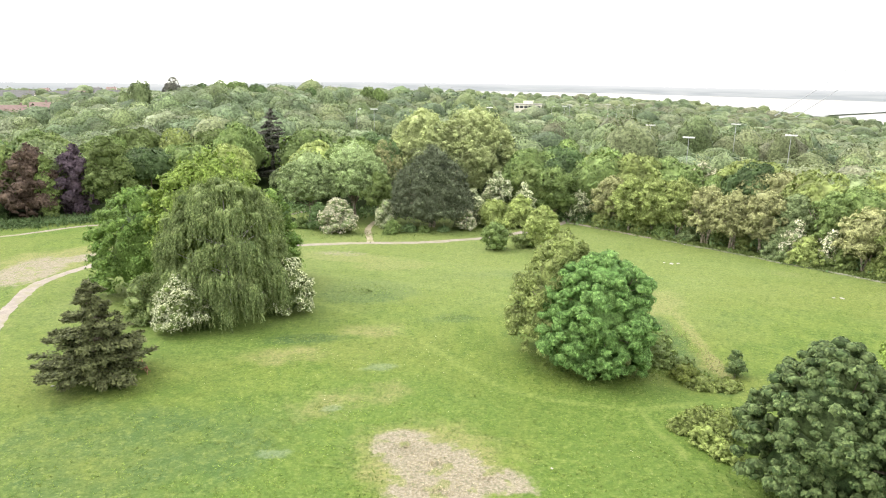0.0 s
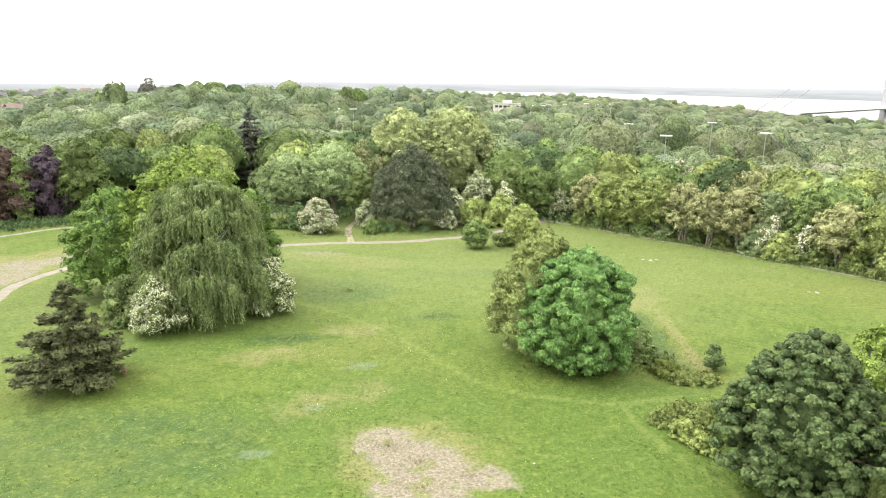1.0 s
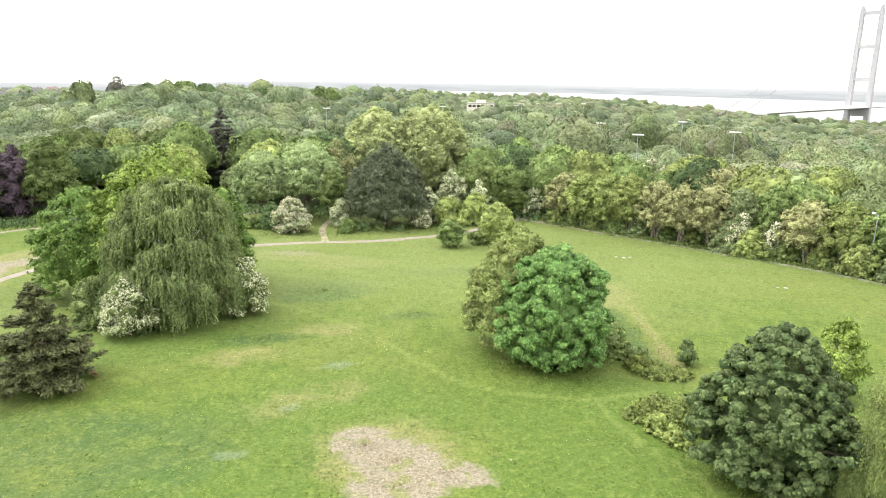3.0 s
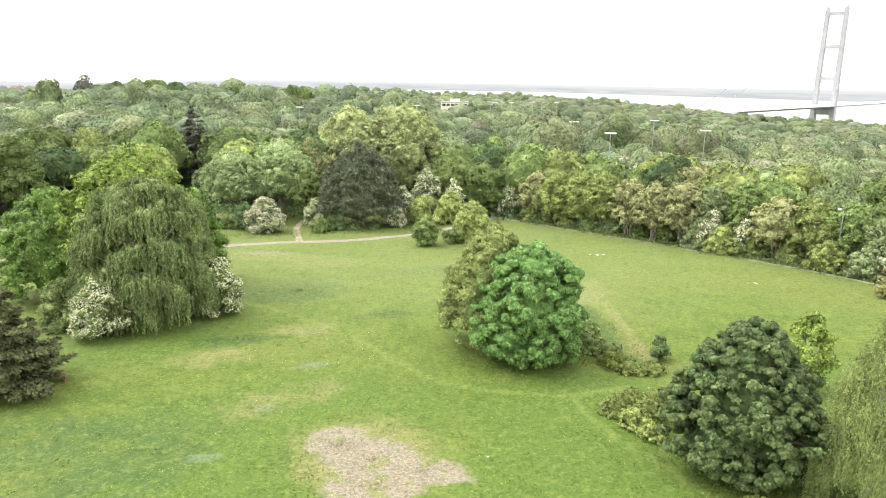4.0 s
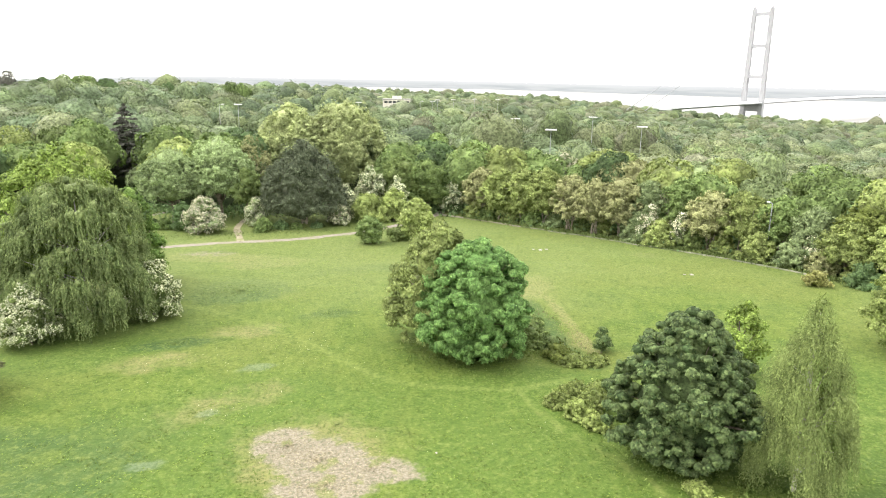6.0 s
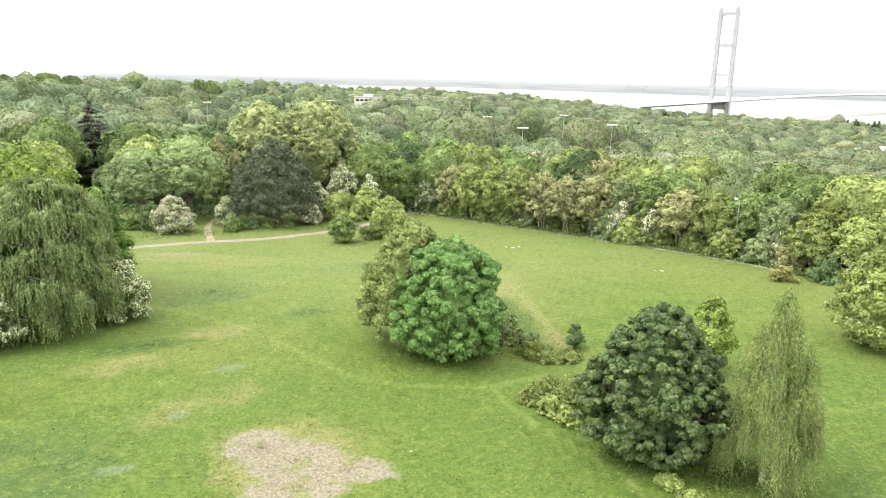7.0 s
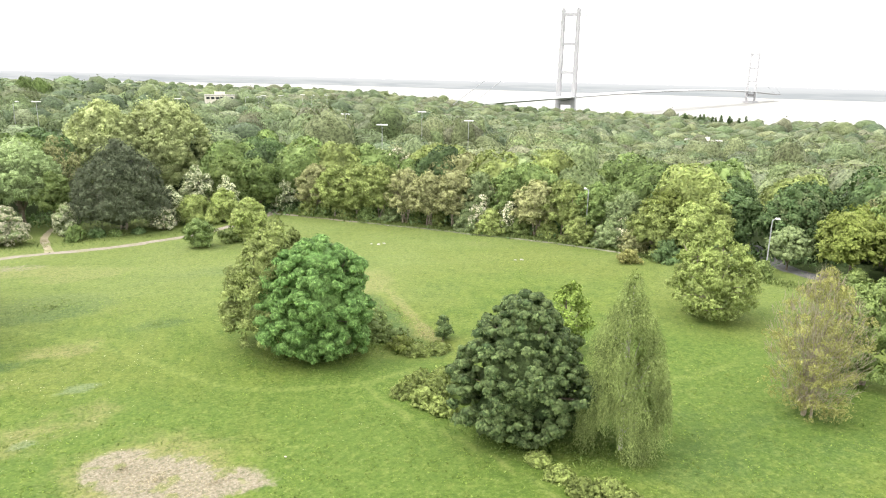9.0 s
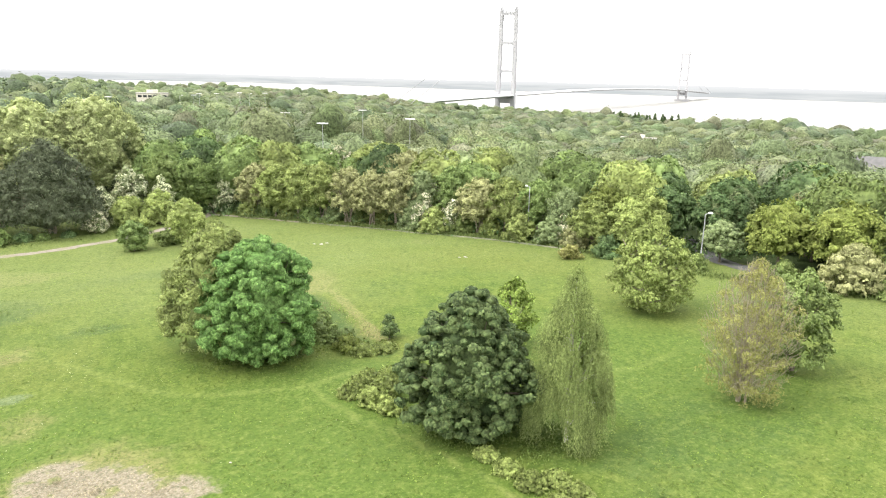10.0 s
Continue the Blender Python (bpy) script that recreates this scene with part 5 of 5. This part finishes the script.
# ---- the suspension bridge over the river ----
AXIS, CROSS = (0.877, 0.481), (-0.481, 0.877)
NEAR_TOWER, SPAN = (633.8, 824.6), 1410.0


def along(s, c, z):
    """s metres past the near tower along the bridge, c metres across it."""
    return (NEAR_TOWER[0] + AXIS[0] * s + CROSS[0] * c, NEAR_TOWER[1] + AXIS[1] * s + CROSS[1] * c, z)


def deck_z(s):
    if s < 0:
        return 0.3 + 0.020 * s
    f = s / SPAN
    return 0.3 + 3.0 * f + 30.0 * f * (1 - f)


def loft(sections):
    """A closed skin through equal rings of points."""
    V, F, n = [], [], len(sections[0])
    for ring in sections:
        V += ring
    for i in range(len(sections) - 1):
        for j in range(n):
            F.append((i * n + j, i * n + (j + 1) % n, (i + 1) * n + (j + 1) % n, (i + 1) * n + j))
    a, b = len(V), (len(sections) - 1) * n
    V.append(tuple(np.mean(sections[0], 0)))
    V.append(tuple(np.mean(sections[-1], 0)))
    for j in range(n):
        F.append((a, (j + 1) % n, j, a))
        F.append((a + 1, b + j, b + (j + 1) % n, a + 1))
    return V, F


def skin(name, sections, material, parent, label="", smooth=False):
    bm = bmesh.new()
    V, F = loft(sections)
    vs = [bm.verts.new(v) for v in V]
    for f in F:
        bm.faces.new([vs[i] for i in dict.fromkeys(f)])
    bmesh.ops.recalc_face_normals(bm, faces=bm.faces)
    return part_bm(name, bm, material, parent, label)


def build_bridge():
    bridge = tagged(new("suspension_bridge"), "long grey suspension bridge with two concrete portal towers", "bridge")
    for s0, foot in ((0.0, -33.0), (SPAN, -25.0)):
        for side in (-1, 1):
            rings = []
            for z, w in ((foot, 6.4), (0.0, 6.0), (58.0, 5.4), (114.0, 4.8), (119.0, 4.4), (124.2, 1.6)):
                c = side * (12.2 - 0.9 * (z + 30) / 154)
                if z > 121:
                    c += side * 0.9
                rings.append([along(s0 + a * w * 0.5, c + b * w * 0.5, z) for a, b in ((-1, -1), (1, -1), (1, 1), (-1, 1))])
            skin("tower_leg", rings, M_CONCRETE, bridge)
        for z, t in ((113.9, 4.6), (73.5, 4.6), (34.0, 4.6), (-7.0, 9.0)):
            c = 12.2 - 0.9 * (z + 30) / 154 - 2.2
            rings = [[along(s0 + a * 2.0, k * c, z + b * t * 0.5) for a, b in ((-1, -1), (1, -1), (1, 1), (-1, 1))] for k in (-1, 1)]
            skin("crossbeam", rings, M_CONCRETE, bridge)
        if s0:
            ring = []
            for z in (-33.0, -24.5):
                ring.append([along(s0 + 16 * math.cos(g), 24 * math.sin(g), z) for g in np.linspace(0, 2 * math.pi, 25)[:-1]])
            skin("pier_base", ring, M_CONCRETE, bridge)
    stations = list(np.arange(-225, 0, 25.0)) + list(np.linspace(0, SPAN, 48)) + [SPAN + 130 * k for k in (1, 2, 3, 4)]
    sect = ((-15, 0.3), (-11, 0.6), (0, 0.9), (11, 0.6), (15, 0.3), (15, -0.5), (11, -0.9), (6, -2.8), (-6, -2.8), (-11, -0.9), (-15, -0.5))
    skin("deck", [[along(s, c, (deck_z(s) if s <= SPAN else 3.3 - 0.02 * (s - SPAN)) + z) for c, z in sect] for s in stations], M_DECK, bridge, "shallow steel box deck")
    for side in (-1, 1):
        run = [along(s, side * 11.2, 122.5 + (deck_z(-285) - 1.0 - 122.5) * (-s / 285) - 6.0 * math.sin(math.pi * -s / 285)) for s in np.linspace(-285, 0, 24)]
        run += [along(s, side * 11.2, 122.5 - 4 * 100.0 * (s / SPAN) * (1 - s / SPAN)) for s in np.linspace(0, SPAN, 60)[1:]]
        run += [along(SPAN + s, side * 11.2, 122.5 - 128 * s / 530 - 18 * math.sin(math.pi * s / 530)) for s in np.linspace(0, 530, 24)[1:]]
        part("main_cable", mesh_of("main_cable", *tube(run, [0.38] * len(run), 6), [M_CABLE], smooth=True), bridge, "sagging main cable")


build_bridge()


# ---- lamp posts ----
def lamp_post(x, y, h, heads, label, width=1.05, bend=0.0, turn=0.0):
    post = thing("lamp_post", x, y, label, "lamp post", "lamp posts", turn=turn)
    part("post", mesh_of("post", *tube([(0, 0, -0.2), (0, 0, h * 0.3), (0, 0, h)], [0.11, 0.085, 0.055], 8), [M_GALV], smooth=True), post)
    bm = bmesh.new()
    box(bm, 0, 0, 0.3, 0.34, 0.34, 1.0, 0.03)
    part_bm("base_box", bm, M_GALV, post)
    for side in ((-1, 1) if heads == 2 else (1,)):
        part("arm", mesh_of("arm", *tube([(0, 0, h - 0.1), (side * width * 0.4, 0, h + 0.04), (side * width * 0.75, 0, h + 0.05)], [0.06, 0.05, 0.045], 6), [M_GALV], smooth=True), post)
        bm = bmesh.new()
        box(bm, side * width * (0.95 if heads == 1 else 0.56), 0, h + 0.10, width * (0.75 if heads == 1 else 1.1), 0.46, 0.20 if width < 1 else 0.32, 0.06)
        part_bm("lantern", bm, M_LANTERN, post, "pale lantern housing")


def at_bearing(b, r):
    return r * math.sin(radians(b)), r * math.cos(radians(b))


# bearing, reach, height of the lantern, heads
for b, r, z, heads in ((-3.1, 250, 11.6, 1), (-1.7, 250, 11.6, 2), (23.3, 165, 10.2, 2), (30.4, 185, 10.4, 2), (26.6, 225, 10.6, 2), (20.4, 205, 10.5, 2), (7.7, 290, 11.5, 2), (12.7, 380, 9.8, 1), (13.7, 380, 9.9, 2), (14.1, 390, 10.4, 2),
                       (15.4, 390, 10.6, 2), (17.1, 390, 11.2, 2), (17.8, 380, 11.2, 1), (19.0, 380, 11.4, 2)):
    px, py = at_bearing(b - 0.75, r)
    lamp_post(px, py, z - gz(px, py), heads, "tall grey lamp post standing among the woodland trees", 1.2, turn=-b)
lamp_post(68.7, 50.9, 6.2, 1, "pale grey lamp post beside the lane", 0.6, turn=-35)
lamp_post(61.2, 74.2, 7.3, 1, "thin grey lamp post rising out of the hedge", 0.5, turn=140)


# ---- buildings among the trees ----
def gabled_house(x, y, w, d, eaves, ridge, turn, wall, roof_mat, label, bays=3, storeys=2, sink=0.3):
    house = thing("house", x, y, label, "house", turn=turn)
    bm = bmesh.new()
    box(bm, 0, 0, eaves / 2 - sink / 2, w, d, eaves + sink)
    for sx in (-1, 1):
        v = [bm.verts.new(p) for p in ((sx * w / 2, -d / 2, eaves), (sx * w / 2, d / 2, eaves), (sx * w / 2, 0, ridge - 0.1))]
        bm.faces.new(v)
    part_bm("wall", bm, wall, house)
    o = 0.4
    for sy in (-1, 1):
        bm = bmesh.new()
        drop = o * (ridge - eaves) / (d / 2)
        ring = [(-w / 2 - o, sy * (d / 2 + o), eaves - drop), (w / 2 + o, sy * (d / 2 + o), eaves - drop), (w / 2 + o, 0, ridge), (-w / 2 - o, 0, ridge)]
        lo = [bm.verts.new(p) for p in ring]
        hi = [bm.verts.new((p[0], p[1], p[2] + 0.18)) for p in ring]
        bm.faces.new(lo)
        bm.faces.new(hi[::-1])
        for i in range(4):
            bm.faces.new((lo[i], hi[i], hi[(i + 1) % 4], lo[(i + 1) % 4]))
        bmesh.ops.recalc_face_normals(bm, faces=bm.faces)
        part_bm("roof", bm, roof_mat, house)
    for s in range(storeys):
        for k in range(bays):
            wx, wz = (k - (bays - 1) / 2) * w / bays, 1.5 + s * eaves / storeys
            bm = bmesh.new()
            box(bm, wx, -d / 2 - 0.03, wz, 1.5, 0.1, 1.3, 0.02)
            frame_ob = part_bm("window", bm, M_LANTERN, house, "white window frame")
            bm = bmesh.new()
            box(bm, wx, -d / 2 - 0.085, wz, 1.26, 0.02, 1.06)
            part_bm("pane", bm, M_GLASS, frame_ob, "dark glass")
    bm = bmesh.new()
    box(bm, w * 0.3, 0.3, ridge + 0.3, 0.9, 0.7, 1.8, 0.04)
    part_bm("chimney", bm, M_CLAY, house)
    return house


for b, r, w, turn in ((-30.0, 400, 16, 22), (-28.2, 400, 10, 34), (-26.6, 420, 9, 20)):
    x, y = at_bearing(b, r)
    gabled_house(x, y, w, 9, 9.6, 14.0, turn, M_RENDER, M_CLAY, "distant cream house with a red tiled roof among trees", 4, 3)
gabled_house(210.0, 96.0, 18, 9, 11.0, 14.8, -62, M_RENDER, M_SLATE, "cream house with a grey slate roof above the trees", 5, 3)


for k, (x, y) in enumerate(TOWN):
    gabled_house(x, y, 12 + 6 * (k % 3), 9, 10.5 + 2.5 * (k % 2), 16.0 + 2.5 * (k % 2), (17 * k) % 50 - 5, M_RENDER, M_CLAY if k % 3 == 0 else M_SLATE, "far pale house in the town beyond the wood", 2, 2)


def flat_block(x, y, w, d, h, turn, label):
    block = thing("flat_roofed_building", x, y, label, "building", turn=turn)
    bm = bmesh.new()
    box(bm, 0, 0, h / 2 - 0.4, w, d, h)
    part_bm("wall", bm, M_RENDER, block)
    bm = bmesh.new()
    box(bm, 0, 0, h - 0.25, w + 0.6, d + 0.6, 0.5, 0.05)
    part_bm("roof", bm, M_STONE, block)
    bm = bmesh.new()
    box(bm, 0, 0, h + 0.8, w * 0.35, d * 0.5, 1.7, 0.05)
    part_bm("plant_room", bm, M_RENDER, block)
    for k in range(6):
        bm = bmesh.new()
        box(bm, (k - 2.5) * w / 6.5, -d / 2 - 0.02, h - 1.9, w / 8.5, 0.08, 1.3, 0.02)
        part_bm("window", bm, M_GLASS, block, "dark glass")


flat_block(*at_bearing(10.05, 440), 17, 9, 17.2, -11, "pale flat-roofed building showing above the wood")
flat_block(*at_bearing(48.2, 425), 20, 12, 10.6, -49, "low pale flat-roofed building among the trees")


# ---- dead wood, stones and rough growth ----
def branch_pile(x, y):
    rng = np.random.default_rng(5)
    pile = thing("branch_pile", x, y, "reddish heap of cut branches on the grass", "branches")
    for k in range(9):
        a, ln = rng.uniform(0, 6.28), rng.uniform(0.8, 1.6)
        p = np.array([rng.normal(0, 0.25), rng.normal(0, 0.25), 0.05 + 0.03 * k])
        q = p + np.array([ln * math.cos(a), ln * math.sin(a), rng.uniform(0, 0.3)])
        part("branch", mesh_of("branch", *tube([p, (p + q) / 2 + (0, 0, 0.06), q], [0.06, 0.045, 0.015], 5), [M_REDWOOD], smooth=True), pile)


branch_pile(-20.7, 53.4)


def stone(x, y, s, seed):
    rng = np.random.default_rng(seed)
    bm = bmesh.new()
    bmesh.ops.create_icosphere(bm, subdivisions=2, radius=1.0)
    for v in bm.verts:
        v.co = Vector((v.co.x * s, v.co.y * s * 0.7, max(v.co.z, -0.3) * s * 0.3)) * (1 + 0.18 * float(rng.normal()))
    me = bpy.data.meshes.new("stone")
    bm.to_mesh(me)
    bm.free()
    me.materials.append(M_STONE)
    ob = new("stone", me)
    ob.matrix_basis = pose(x, y, gz(x, y) + 0.03, 0, 0, float(rng.uniform(0, 360)))
    tagged(ob, "flat pale stone lying in the grass", "stone", "pale stones in the meadow")


for k, (x, y, s) in enumerate(((35.0, 86.2, 0.55), (34.2, 86.8, 0.35), (35.9, 86.4, 0.4), (47.2, 69.2, 0.45), (46.5, 69.6, 0.3), (8.6, 36.6, 0.14), (-26.8, 50.6, 0.25), (41.6, 98.2, 0.5), (42.5, 97.4, 0.35))):
    stone(x, y, s * 0.6, 400 + k)


def herb(name, label, category, seed, n, size, height, material, area, aspect=0.3, tall=1.0, bushy=0.0):
    """Rough growth scattered by area(rng, n) -> x, y, leaning every way."""
    rng = np.random.default_rng(seed)
    x, y = area(rng, n)
    up = height * rng.uniform(0.1, 1, len(x)) ** 1.3
    P = np.stack([x, y, ground_z(x, y) + up * 0.6 + 0.02], 1)
    N = unit(rng.normal(0, 1, P.shape) * np.array([1, 1, 0.3]) + np.array([0, 0, bushy]))
    V, F = leaves(P, N, size, rng, aspect, np.tile((0, 0, tall), (len(P), 1)))
    return tagged(new(name, mesh_of(name, V, F, [material])), label, category, kind="stuff")


def around(*spots):
    """Scatter over ellipses: rows of x, y, rx, ry."""
    S = np.array(spots, float)

    def area(rng, n):
        k = rng.choice(len(S), n, p=S[:, 2] * S[:, 3] / (S[:, 2] * S[:, 3]).sum())
        a, q = rng.uniform(0, 6.28, n), np.abs(rng.normal(0, 0.62, n)) ** 0.8
        return S[k, 0] + S[k, 2] * q * np.cos(a), S[k, 1] + S[k, 3] * q * np.sin(a)
    return area


def along_line(line, half):
    P = np.array(line, float)
    d = np.r_[0, np.cumsum(np.hypot(*np.diff(P, axis=0).T))]

    def area(rng, n):
        s = rng.uniform(0, d[-1], n)
        return np.interp(s, d, P[:, 0]) + rng.normal(0, half, n), np.interp(s, d, P[:, 1]) + rng.normal(0, half, n)
    return area


herb("dead_stalks", "dry brown stalks along the old ditch", "herbage", 504, 350, 0.2, 0.18, F_DRYHERB, along_line([(25.0, 62), (25.5, 58), (25.4, 52.5), (24.4, 47)], 0.45), 0.2, 1.0)
herb("herbage_skirt", "tall grass round the chestnut's foot", "grass", 505, 2400, 0.18, 0.40, F_DARKGRASS, around((15.2, 50.8, 4.6, 4.0), (19.4, 50.5, 2.2, 2.5), (11.5, 51.5, 2.4, 2.4)), 0.35, 0.6, 0.9)
herb("herbage_skirt", "tall grass and nettles under the dark maple", "grass", 506, 2800, 0.17, 0.42, F_DARKGRASS, around((22.4, 32.6, 4.0, 3.2), (20.4, 34.6, 1.4, 1.4), (24.5, 28.4, 2.0, 2.0)), 0.35, 0.6, 0.9)
herb("coarse_grass", "dark coarse grass in the middle of the meadow", "grass", 507, 900, 0.20, 0.10, F_DARKGRASS, around((-4.2, 75.5, 4.6, 3.8), (-9, 60, 3.6, 1.4), (4.5, 65, 2.5, 1.3)), 0.3, 0.4, 1.6)
herb("straw_litter", "dead straw strewn over the bare patch", "straw", 513, 2600, 0.15, 0.05, F_DRYHERB, around((0.0, 39.8, 1.7, 1.7), (1.6, 37.8, 2.8, 2.2), (4.6, 36.0, 2.0, 1.1), (1.8, 34.8, 2.6, 1.9)), 0.16, 0.2, 2.0)
herb("daisies", "tiny white daisies scattered through the grass", "flowers", 514, 320, 0.05, 0.05, F_BLOSSOM, around((-4, 45, 9, 6), (-8, 56, 9, 6), (14, 38, 7, 6), (2, 56, 12, 9)), 0.9, 0.2, 3.0)
herb("hedge_bottom", "rough grass along the foot of the hedge", "grass", 508, 7000, 0.34, 0.6, F_HERB, along_line([(p[0] - 1.3, p[1] - 1.3) for p in HEDGE] + [(64.0, 54), (66, 46), (70, 39), (73, 31)], 0.6), 0.35, 0.8, 0.4)
herb("verge", "rough verge between the path and the shrubs", "grass", 509, 900, 0.26, 0.25, F_HERB, along_line([(-18, 108), (-9, 107.6), (0, 108.6), (9, 108.6), (18, 110)], 1.7), 0.35, 0.8, 0.4)
herb("bracken", "green undergrowth below the wood's edge", "undergrowth", 510, 12000, 0.45, 1.5, F_DEEP, along_line([(-80, 116), (-66, 121.5), (-54, 126.5), (-42, 129.5), (-30, 132)], 2.3), 0.5, 0.5, 0.8)
herb("wood_floor", "dim undergrowth filling the wood's edge", "undergrowth", 511, 9000, 0.6, 2.4, F_DEEP, along_line([(-40, 137), (-24, 136), (-12, 128), (4, 126), (24, 126), (36, 116), (46, 104), (56, 90), (64, 76), (70, 66), (80, 52)], 2.6), 0.5, 0.5, 0.8)


def meadow_tufts():
    """Grass standing all over the open meadow, denser where the camera is nearer."""
    def area(rng, n):
        b = rng.uniform(-40, 72, n * 3)
        r = 22 + 95 * rng.uniform(0, 1, n * 3) ** 1.25
        x, y = r * np.sin(np.radians(b)), r * np.cos(np.radians(b))
        ok = (r < edge_reach(b) - 4) & (to_line(x, y, MAIN_PATH) > 1.6) & (to_line(x, y, FIELD_TRACK) > 0.5) & (to_line(x, y, EAST_TRACK) > 0.5)
        ok &= (blob(x, y, 1.6, 38.0, 3.4, 2.6, -40) < 0.5) & (blob(x, y, 5.0, 35.8, 3.3, 1.7, -30) < 0.5) & (blob(x, y, 1.8, 34.8, 3.2, 2.2) < 0.5) & (blob(x, y, -0.2, 40.2, 2.1, 2.1) < 0.5)
        clump = np.sin(x * 1.7 + 2 * np.sin(y * 0.9)) * np.sin(y * 1.9 + 2 * np.sin(x * 0.7)) + rng.normal(0, 0.5, n * 3)
        ok &= clump > 0.1
        return x[ok][:n], y[ok][:n]
    herb("meadow_grass", "short tufted meadow grass", "grass", 512, 60000, 0.15, 0.08, F_GRASS, area, 0.4, 0.3, 2.4)


meadow_tufts()
